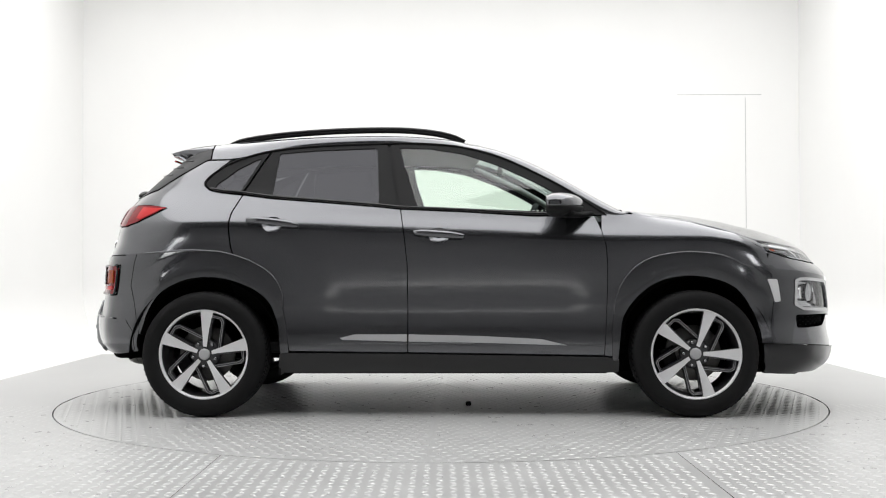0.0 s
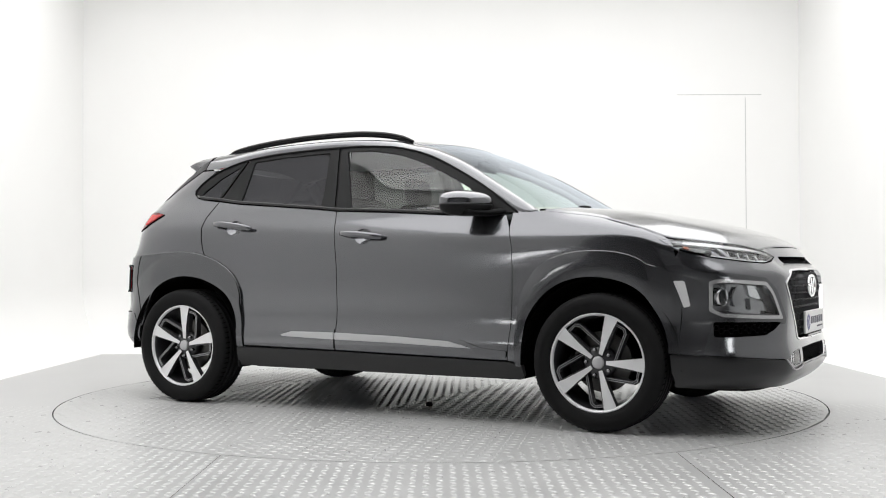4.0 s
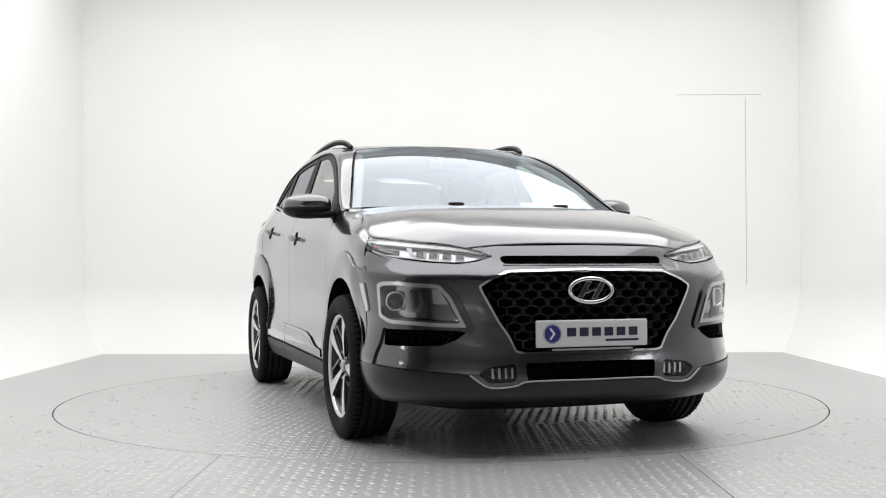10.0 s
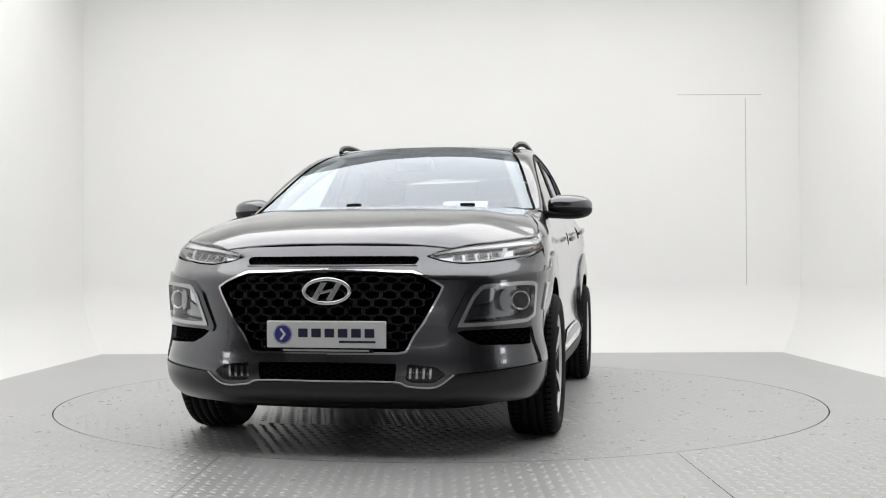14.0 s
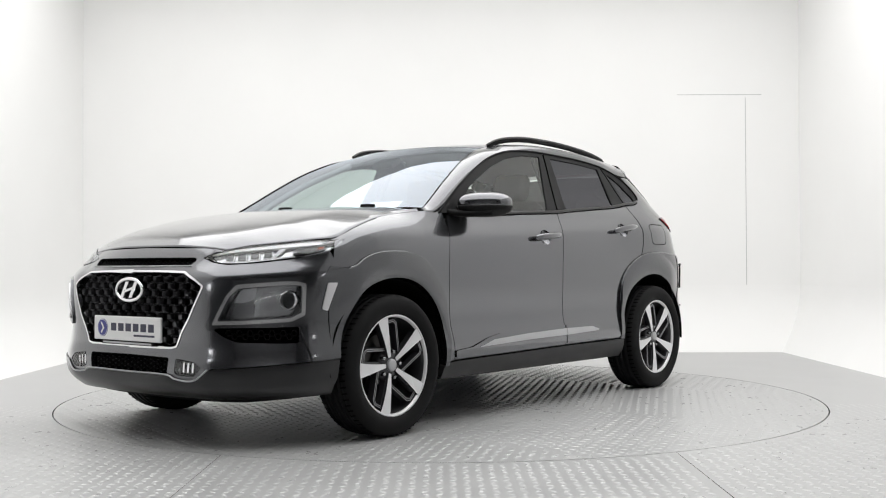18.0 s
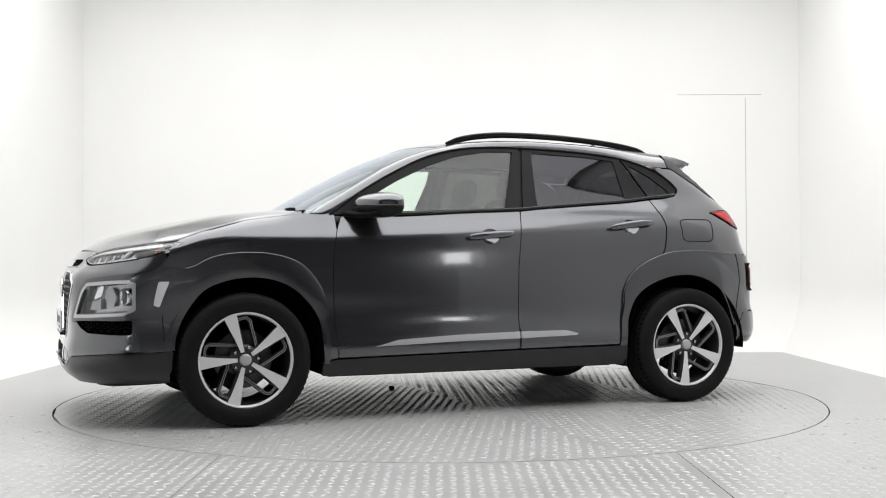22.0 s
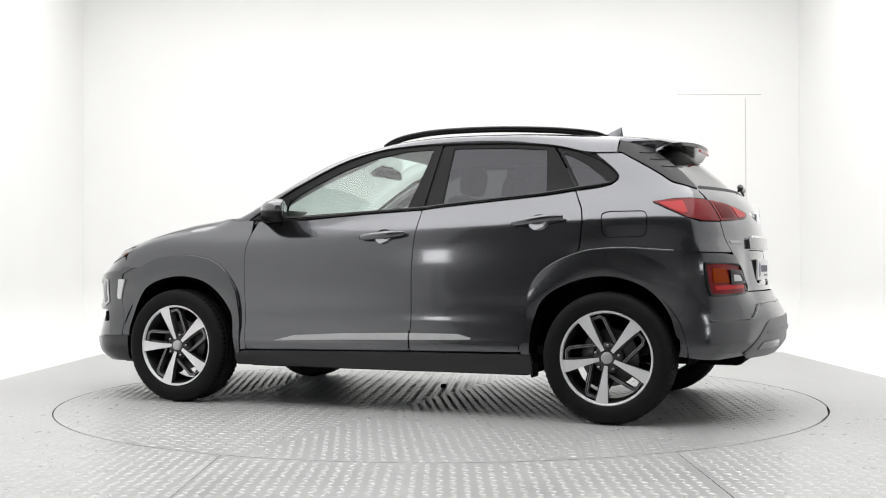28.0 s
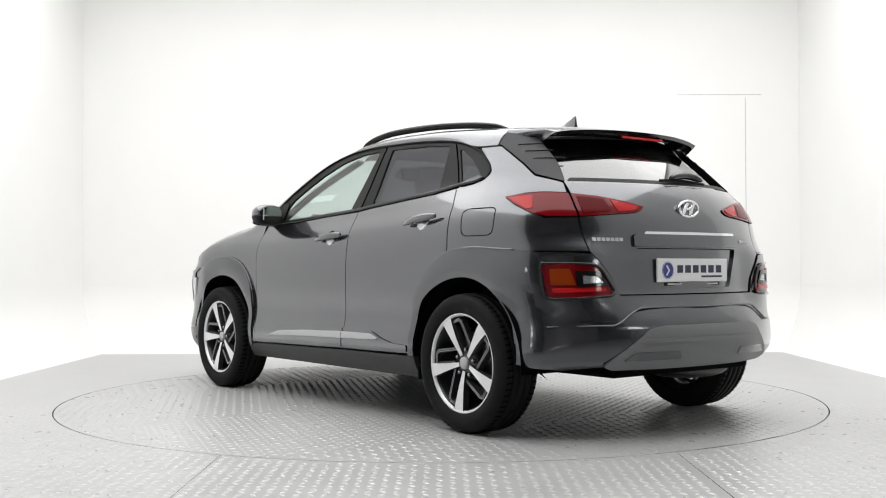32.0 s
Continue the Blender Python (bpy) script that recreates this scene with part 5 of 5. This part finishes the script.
# ---------------------------------------------------------------- side details
def build_sides():
    # roof rails
    rail = [(-1.235, 0.535, 1.490), (-1.15, 0.545, 1.518), (-0.933, 0.555, 1.546), (-0.615, 0.562, 1.566), (-0.299, 0.562, 1.569), (-0.109, 0.555, 1.556), (0.017, 0.545, 1.532), (0.090, 0.535, 1.500)]
    sweep("roof_rail", rail, 0.0115, PIANO, CAR, n=70, both=True, flat=0.8, taper=0.25, label="gloss black roof rail")
    sweep("rail_foot", [(x * 0.985 - 0.008, y, z - 0.014) for x, y, z in rail], 0.010, BLACK, CAR, n=60, both=True, flat=1.2)
    # handles
    for name, x0, z0, x1, z1 in (("front_handle", 0.085, 0.953, -0.185, 0.975), ("rear_handle", -0.80, 1.012, -1.078, 1.040)):
        pts = []
        for t in np.linspace(0, 1, 9):
            off = 0.010 + 0.030 * math.sin(math.pi * (0.08 + 0.84 * t)) ** 0.6
            pts.append(skin(*S(x0 + (x1 - x0) * t, z0 + (z1 - z0) * t), off))
        sweep(name, pts, 0.0125, PAINT, CAR, n=30, both=True, flat=1.5, taper=0.45, sides=14, label="body coloured door handle")
        c = S((x0 + x1) / 2, (z0 + z1) / 2 - 0.002)
        v, f = [], []
        rings = 6
        for i in range(rings + 1):
            k = i / rings
            for t in np.linspace(0, 2 * math.pi, 28, endpoint=False):
                q = (c[0] + 0.0545 * k * math.cos(t), c[1] + 0.0425 * k * math.sin(t))
                v.append(skin(*q, -0.026 * (1 - k**2.0) - 0.001))
        for i in range(rings):
            for j in range(28):
                j2 = (j + 1) % 28
                f.append((i * 28 + j, (i + 1) * 28 + j, (i + 1) * 28 + j2, i * 28 + j2))
        link("handle_cup", v, f, PAINT, CAR)
        link("handle_cup", [(q[0], -q[1], q[2]) for q in v], [g[::-1] for g in f], PAINT, CAR)
    # silver strips
    for low in (((-0.2195, 0.352), (-0.2195, 0.456), (-0.40, 0.457), (-0.505, 0.450), (-0.60, 0.418), (-0.70, 0.398), (-0.835, 0.392), (-0.838, 0.358)),
                ((-0.2105, 0.352), (0.815, 0.336), (0.822, 0.372), (0.68, 0.384), (0.55, 0.422), (0.42, 0.442), (0.168, 0.450), (-0.2105, 0.456))):
        # raised ledge; its black rim paints the shadow line along the edge
        panel("door_moulding", [S(*k) for k in low], PAINT, off=0.008, step=0.02, depth=0.012, gap=0.0004, r=0.012)
    panel("door_strip", [S(*k) for k in ((-0.2195, 0.400), (-0.2195, 0.436), (-0.50, 0.436), (-0.576, 0.417), (-0.562, 0.409))], SATIN, off=0.014, step=0.012, depth=0.012, gap=0, r=0.004, label="satin silver door strip")
    panel("door_strip", [S(*k) for k in ((-0.2105, 0.400), (0.168, 0.394), (0.625, 0.380), (0.495, 0.411), (0.168, 0.427), (-0.2105, 0.436))], SATIN, off=0.014, step=0.012, depth=0.012, gap=0, r=0.004, label="satin silver door strip")
    # belt trims
    b = [(0.74, 1.070), (0.45, 1.078), (0.1, 1.098), (-0.262, 1.116), (-0.38, 1.128), (-0.7, 1.155), (-0.95, 1.176), (-1.125, 1.200), (-1.24, 1.212), (-1.30, 1.226)]
    sweep("belt_trim", [skin(*S(*k), 0.004) for k in b], 0.006, PIANO, CAR, n=70, both=True, flat=1.6, label="gloss black belt trim")
    d2 = [(0.845, 1.070), (0.653, 1.203), (0.461, 1.311), (0.271, 1.399), (0.081, 1.452), (-0.104, 1.473), (-0.32, 1.478), (-0.7, 1.466), (-0.97, 1.439), (-1.16, 1.386), (-1.27, 1.325), (-1.33, 1.265), (-1.325, 1.238)]
    sweep("frame_seal", [skin(*S(*k), 0.0) for k in d2], 0.006, BLACK, CAR, n=90, both=True)
    # fuel flap on the left flank only
    fo = [S(*k) for k in ((-1.271, 1.045), (-1.275, 1.065), (-1.31, 1.074), (-1.48, 1.074), (-1.500, 1.060), (-1.503, 0.96), (-1.48, 0.940), (-1.31, 0.939), (-1.28, 0.955))]
    ring("fuel_flap", fo, [tuple(q) for q in inset(np.array(fo), 0.004)], VOID, 0.0012, both=False, depth=0, r=0.02, label="fuel flap seam")
    # mirrors
    for sg in (1, -1):
        mm = None
        for name, lo, hi, mat in (("door_mirror", 0.0, 1.0, PAINT), ("mirror_base", -1.0, 0.02, FRAME)):
            def cut(x, y, z, lo=lo, hi=hi):
                x = max(x, -0.72)
                w = 1.0 - 0.22 * max(0, x)
                z = z * w * (1 - 0.10 * max(0, y))
                return x * (1 - 0.25 * max(0, y) ** 2), y, min(max(z, lo - 0.12), hi) if lo == 0.0 else min(max(z, lo), hi - 0.12)
            v, f = egg(0.605, 0.905, 1.118, 0.092, 0.116, 0.066, 2.9, 40, 28, cut)
            v = [(q[0] - 0.45 * (q[1] - 0.905), sg * q[1], q[2]) for q in v]
            f = f if sg > 0 else [g[::-1] for g in f]
            ob = link(name, v, f, mat, mm or CAR, "body coloured door mirror with gloss black base" if not mm else "")
            mm = mm or ob
        cuboid("mirror_glass", 0.546, sg * 0.905, 1.122, 0.004, 0.160, 0.080, MIRROR, mm, 0.002, (0, 0, sg * 24))
        sweep("mirror_arm", [(0.745, sg * 0.756, 1.078), (0.68, sg * 0.83, 1.070), (0.61, sg * 0.955, 1.074)], 0.050, BLACK, mm, n=16, flat=0.36)
        v, f = egg(0.548, 1.008, 1.104, 0.022, 0.010, 0.016, 2.6, 20, 12)
        link("side_repeater", [(q[0], sg * q[1], q[2]) for q in v], f if sg > 0 else [g[::-1] for g in f], WHITE_LENS, mm)


build_sides()


# ---------------------------------------------------------------- underside and cabin
def build_inside():
    arc = lambda cx, r, a0, a1, n: [(cx + r * math.cos(radians(a)), WHEEL_R + r * math.sin(radians(a))) for a in np.linspace(a0, a1, n)]
    under = [(-0.88, 0.24), *arc(-1.3, 0.425, -10, 190, 18), (-1.72, 0.40), (-1.70, 0.85), (-1.62, 1.0), (-1.4, 1.02), (-1.2, 1.16), (-0.7, 1.13), (-0.2, 1.09), (0.5, 1.05), (0.9, 1.04), (1.2, 1.0), (1.5, 0.94), (1.64, 0.88), (1.66, 0.5)]
    under += [*arc(1.3, 0.425, -10, 190, 18)] + [(0.88, 0.24)]
    # near-black shells and arch liners: the shade behind the panels is in their colour
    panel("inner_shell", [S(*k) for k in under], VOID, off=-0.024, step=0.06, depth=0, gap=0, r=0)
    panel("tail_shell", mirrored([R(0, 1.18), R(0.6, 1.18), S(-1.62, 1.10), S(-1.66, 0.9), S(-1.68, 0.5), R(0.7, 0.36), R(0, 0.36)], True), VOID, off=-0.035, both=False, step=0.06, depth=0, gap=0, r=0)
    for x in (1.3, -1.3):
        for sg in (1, -1):
            n, ys = 40, (0.50, 0.868)
            verts, faces = [], []
            for i in range(n + 1):
                a = radians(-4 + 188 * i / n)
                verts += [(x + 0.405 * math.cos(a), sg * y, WHEEL_R + 0.405 * math.sin(a)) for y in ys]
            faces = [(2 * i, 2 * i + 1, 2 * i + 3, 2 * i + 2) for i in range(n)]
            verts.append((x, sg * ys[0], WHEEL_R))
            faces += [(2 * i, 2 * i + 2, len(verts) - 1) for i in range(n)]
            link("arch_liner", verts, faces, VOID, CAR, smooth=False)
    # plain near-black blocks fill the underside; its shade is in their colour
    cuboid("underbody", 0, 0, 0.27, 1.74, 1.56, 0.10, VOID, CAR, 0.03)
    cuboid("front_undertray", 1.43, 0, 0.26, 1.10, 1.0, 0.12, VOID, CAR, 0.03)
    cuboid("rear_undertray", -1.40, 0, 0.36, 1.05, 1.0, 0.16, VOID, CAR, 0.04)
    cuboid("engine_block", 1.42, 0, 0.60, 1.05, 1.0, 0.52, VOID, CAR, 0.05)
    for x in (1.3, -1.3):
        sweep("axle", [(x, -0.72, 0.32), (x, 0, 0.30), (x, 0.72, 0.32)], 0.035, BLACK, CAR, n=12)
    v, f = egg(-1.72, -0.25, 0.30, 0.16, 0.22, 0.07, 3.0, 24, 14)
    link("silencer", v, f, STEEL, CAR)
    for sg in (1, -1):
        cuboid("mud_flap", -0.90, sg * 0.80, 0.255, 0.012, 0.10, 0.07, BLACK, CAR, 0.003)
    # cabin
    cuboid("cabin_floor", -0.3, 0, 0.36, 2.3, 1.5, 0.06, DASH, CAR, 0.02)
    cuboid("bulkhead", 0.93, 0, 0.72, 0.06, 1.46, 0.70, VOID, CAR, 0.02)
    v, f = egg(0.72, 0, 0.93, 0.28, 0.72, 0.155, 4.0, 40, 20)
    d = link("dashboard", v, f, DASH, CAR)
    cuboid("screen", 0.56, 0, 1.08, 0.02, 0.21, 0.12, PIANO, d, 0.006)
    cuboid("instrument_hood", 0.58, -0.36, 1.07, 0.16, 0.30, 0.07, DASH, d, 0.03)
    cuboid("paper_sheet", 0.80, 0.36, 1.125, 0.003, 0.24, 0.075, PAPER, CAR, 0.001, (0, -58, 0), label="white paper sheet on the dashboard")
    panel("door_lining", [S(-1.0, 0.65), S(-0.85, 0.45), S(0.8, 0.45), S(0.82, 1.05), S(0.4, 1.058), S(-0.26, 1.095), S(-1.05, 1.165)], DASH, off=-0.052, both=True, step=0.08, depth=0, gap=0)
    hl_mid = [(0.19, 1.47), (0.0, 1.50), (-0.3, 1.515), (-0.7, 1.512), (-1.0, 1.50), (-1.45, 1.46)]
    hl_edge = [(0.12, 0.50, 1.435), (0.0, 0.54, 1.455), (-0.3, 0.57, 1.47), (-0.7, 0.575, 1.47), (-1.0, 0.56, 1.46), (-1.45, 0.52, 1.40)]
    loft("headliner", hl_mid, hl_edge, LINER, 20, 10, power=2.6, thick=0.0)
    for sg in (1, -1):
        sweep("pillar_lining", [(-0.30, sg * 0.735, 1.08), (-0.31, sg * 0.66, 1.28), (-0.33, sg * 0.585, 1.45)], 0.035, DASH, CAR, n=12, flat=0.5)
    for sg in (1, -1):
        sweep("pillar_lining", [(0.83, sg * 0.70, 1.07), (0.5, sg * 0.60, 1.275), (0.15, sg * 0.51, 1.435)], 0.03, LINER, CAR, n=16, flat=0.6)
        sweep("pillar_lining", [(-1.28, sg * 0.62, 1.18), (-1.33, sg * 0.57, 1.28), (-1.38, sg * 0.52, 1.38)], 0.04, DASH, CAR, n=12)
    # seats
    for sg in (1, -1):
        s = tagged(new("front_seat"), "black cloth front seat")
        s.parent = CAR
        cuboid("cushion", 0.02, sg * 0.36, 0.60, 0.52, 0.50, 0.16, CLOTH, s, 0.06, (0, -6, 0), smooth=True)
        cuboid("backrest", -0.30, sg * 0.36, 0.90, 0.15, 0.48, 0.62, CLOTH, s, 0.07, (0, -17, 0), smooth=True)
        cuboid("headrest", -0.40, sg * 0.36, 1.285, 0.10, 0.25, 0.17, CLOTH, s, 0.05, (0, -12, 0), smooth=True)
        cuboid("headrest_post", -0.395, sg * 0.36, 1.19, 0.012, 0.14, 0.08, SATIN, s, 0.004)
        cuboid("seat_base", 0.0, sg * 0.36, 0.46, 0.45, 0.40, 0.16, DASH, s, 0.02)
    r = tagged(new("rear_seat"), "black cloth rear bench")
    r.parent = CAR
    cuboid("cushion", -0.90, 0, 0.62, 0.50, 1.22, 0.18, CLOTH, r, 0.06, (0, -5, 0), smooth=True)
    cuboid("backrest", -1.22, 0, 0.88, 0.14, 1.20, 0.58, CLOTH, r, 0.06, (0, -20, 0), smooth=True)
    for y in (-0.38, 0.0, 0.38):
        cuboid("headrest", -1.33, y, 1.20, 0.09, 0.24, 0.12, CLOTH, r, 0.04, (0, -15, 0), smooth=True)
    cuboid("parcel_shelf", -1.52, 0, 1.10, 0.36, 1.1, 0.02, DASH, CAR, 0.005)
    # steering wheel on the right
    ring_v, ring_f = [], []
    m = pose(0.42, -0.36, 0.98, 0, -66, 0)
    for i in range(40):
        t = 2 * math.pi * i / 40
        for j in range(10):
            q = 2 * math.pi * j / 10
            ring_v.append(tuple(m @ Vector(((0.18 + 0.016 * math.cos(q)) * math.cos(t), (0.18 + 0.016 * math.cos(q)) * math.sin(t), 0.016 * math.sin(q)))))
    ring_f = [(i * 10 + j, (i + 1) % 40 * 10 + j, (i + 1) % 40 * 10 + (j + 1) % 10, i * 10 + (j + 1) % 10) for i in range(40) for j in range(10)]
    st = link("steering_wheel", ring_v, ring_f, DASH, CAR)
    part("boss", moved(round_box(0.12, 0.14, 0.04, 0.02), m), DASH, st)
    for a in (0, 120, 240):
        part("arm", moved(round_box(0.14, 0.03, 0.015, 0.006), m @ pose(0, 0, 0, 0, 0, a) @ pose(0.11, 0, 0)), DASH, st)
    im = cuboid("interior_mirror", 0.30, -0.02, 1.385, 0.03, 0.23, 0.065, BLACK, CAR, 0.014, (0, 12, 0))
    cuboid("sensor_box", 0.36, 0, 1.405, 0.10, 0.16, 0.035, BLACK, im, 0.012, (0, 27, 0))


WHEEL_R = 0.334
build_inside()


# ---------------------------------------------------------------- wheels
def prism(outline, y0, y1, shrink=0.0):
    """An upright flat shape in (r, s): r outwards from the hub, s sideways; from depth y1 to face y0."""
    p = np.array(outline, float)
    q = inset(p, -shrink) if shrink else p
    n = len(p)
    f0 = lambda r: y0(r) if callable(y0) else y0
    f1 = lambda r: y1(r) if callable(y1) else y1
    verts = [(r, f0(r), s) for r, s in p] + [(r, f1(r), s) for r, s in q]
    faces = [tuple(range(n)), tuple(range(2 * n - 1, n - 1, -1))] + [(k, n + k, n + (k + 1) % n, (k + 1) % n) for k in range(n)]
    return verts, faces


def build_wheel():
    w = new("wheel")
    # tyre with rounded shoulders and tread grooves
    tyre = [(0.232, 0.088), (0.240, 0.100), (0.262, 0.111), (0.288, 0.114), (0.308, 0.110), (0.320, 0.102), (0.3285, 0.090), (0.3315, 0.078), (0.333, 0.064), (0.326, 0.063), (0.326, 0.054), (0.3335, 0.053), (0.334, 0.026), (0.327, 0.025), (0.327, 0.015), (0.334, 0.014)]
    tyre = tyre + [(r, -y) for r, y in reversed(tyre)]
    v, f = lathe(tyre, 96, True)
    t = link("tyre", v, f, RUBBER, w)
    n = 70
    gv, gf = [], []
    for k in range(n):
        a = 2 * math.pi * k / n
        for sg in (1, -1):
            o = len(gv)
            for da, r, y in ((0, 0.3345, 0.058), (0.022, 0.3345, 0.058), (0.034, 0.3315, 0.092), (0.012, 0.3315, 0.092)):
                gv.append((r * math.cos(a + da), sg * y, r * math.sin(a + da)))
            gf.append((o, o + 1, o + 2, o + 3) if sg < 0 else (o + 3, o + 2, o + 1, o))
    tagged(link("tread_pattern", gv, gf, VOID, t, smooth=False), kind="stuff")
    v, f = lathe([(0.284, 0.1152), (0.2852, 0.1158), (0.2865, 0.1152)], 96)
    link("sidewall_line", v, f, RUBBER, t)
    v, f = lathe([(0.236, 0.092), (0.229, 0.088), (0.222, 0.060), (0.212, 0.02), (0.205, -0.08), (0.235, -0.095)], 80)
    link("rim", v, f, ALLOY_DARK, w)
    v, f = lathe([(0.225, 0.086), (0.2285, 0.094), (0.2325, 0.098), (0.2385, 0.0985), (0.2395, 0.093)], 96)
    link("rim_lip", v, f, ALLOY, w, "machined bright rim lip")
    face = lambda r: 0.070 + 0.024 * math.sin(min(1, r / 0.225) * math.pi / 2)
    for k in range(5):
        rot = Matrix.Rotation(2 * math.pi * k / 5, 4, "Y")
        turn = lambda vs: [tuple(rot @ Vector(q)) for q in vs]
        # bright machined blade, widening to the rim
        blade = [(0.04, -0.012), (0.075, -0.017), (0.13, -0.027), (0.19, -0.039), (0.229, -0.046), (0.232, 0.022), (0.19, 0.016), (0.13, 0.011), (0.075, 0.008), (0.04, 0.007)]
        v, f = prism(blade, face, lambda r: face(r) - 0.034, 0.0)
        link("spoke", turn(v), f, ALLOY_DARK, w, smooth=False)
        v, f = prism(blade, lambda r: face(r) + 0.0012, lambda r: face(r) + 0.0002)
        link("spoke_face", turn(v), f, ALLOY, w, "bright machined spoke face", smooth=False)
        # dark loop on one flank: a bar parallel to the blade and a bridge by the rim
        loop = [(0.026, 0.080), (0.184, 0.084), (0.206, 0.068), (0.212, 0.020), (0.199, 0.018), (0.196, 0.058), (0.181, 0.070), (0.034, 0.067)]
        v, f = prism(loop, lambda r: face(r) - 0.008, lambda r: face(r) - 0.040, 0.004)
        link("spoke_loop", turn(v), f, ALLOY_DARK, w, "dark grey looped spoke", smooth=False)
        edge = [(0.030, 0.0795), (0.184, 0.0835), (0.2055, 0.0675), (0.2115, 0.020), (0.2085, 0.020), (0.2025, 0.066), (0.183, 0.0805), (0.031, 0.0768)]
        v, f = prism(edge, lambda r: face(r) - 0.0065, lambda r: face(r) - 0.0085)
        link("loop_edge", turn(v), f, LOOP_EDGE, w, smooth=False)
        edge = [(0.040, 0.0705), (0.180, 0.0735), (0.1985, 0.0600), (0.2015, 0.020), (0.1990, 0.020), (0.1960, 0.058), (0.181, 0.0705), (0.040, 0.0675)]
        v, f = prism(edge, lambda r: face(r) - 0.0065, lambda r: face(r) - 0.0085)
        link("loop_edge", turn(v), f, LOOP_EDGE, w, smooth=False)
        flank = [(0.075, 0.008), (0.13, 0.011), (0.198, 0.017), (0.198, 0.024), (0.13, 0.019), (0.078, 0.016)]
        v, f = prism(flank, lambda r: face(r) - 0.010, lambda r: face(r) - 0.040, 0.003)
        link("spoke_flank", turn(v), f, ALLOY_DARK, w, smooth=False)
        a = -2 * math.pi * (k + 0.45) / 5
        v, f = lathe([(0.0001, 0.010), (0.006, 0.010), (0.0095, 0.003), (0.0105, -0.02)], 12)
        link("wheel_bolt", [(q[0] + 0.063 * math.cos(a), q[1] + 0.072, q[2] - 0.063 * math.sin(a)) for q in v], [g[::-1] for g in f], DARK_CHROME, w)
    v, f = lathe([(0.0001, 0.088), (0.020, 0.0875), (0.0285, 0.084), (0.030, 0.078), (0.030, 0.06)], 32)
    link("centre_cap", v, [g[::-1] for g in f], SATIN, w, "silver centre cap")
    v, f = lathe([(0.030, 0.072), (0.042, 0.070), (0.070, 0.062), (0.082, 0.050), (0.080, 0.02)], 40)
    link("hub", v, [g[::-1] for g in f], ALLOY_DARK, w)
    v, f = lathe([(0.05, 0.010), (0.145, 0.010), (0.148, 0.008), (0.148, -0.012), (0.05, -0.012)], 56)
    link("brake_disc", v, [g[::-1] for g in f], STEEL, w)
    cv, cf = prism([(0.095, -0.07), (0.165, -0.06), (0.165, 0.06), (0.095, 0.07)], 0.030, -0.03)
    cr = Matrix.Rotation(radians(200), 4, "Y")
    link("caliper", [tuple(cr @ Vector(q)) for q in cv], cf, BLACK, w, smooth=False)
    return w


def place_wheels():
    first = build_wheel()
    spots = (("f", 1, 35), ("r", 1, 45), ("f", -1, -4), ("r", -1, 10.5))
    for k, (e, sg, ang) in enumerate(spots):
        x = 1.3 if e == "f" else -1.3
        m = pose(x, sg * 0.790, WHEEL_R, 0, 0, 0 if sg > 0 else 180) @ Matrix.Rotation(radians(ang - 180), 4, "Y")
        w = copy_thing(first, m) if k else first
        w.matrix_basis = m
        w.parent = CAR


place_wheels()
# ---------------------------------------------------------------- moving things
def motions():
    ox, oy = CAR_OFFSET
    spin = [(t, pose(0, 0, 0, 0, 0, a)) for t, a in HEADING]
    walk(TURNTABLE, spin)
    walk(CAR, [(t, m @ Matrix.Translation((ox, oy, 0.0))) for t, m in spin])


motions()
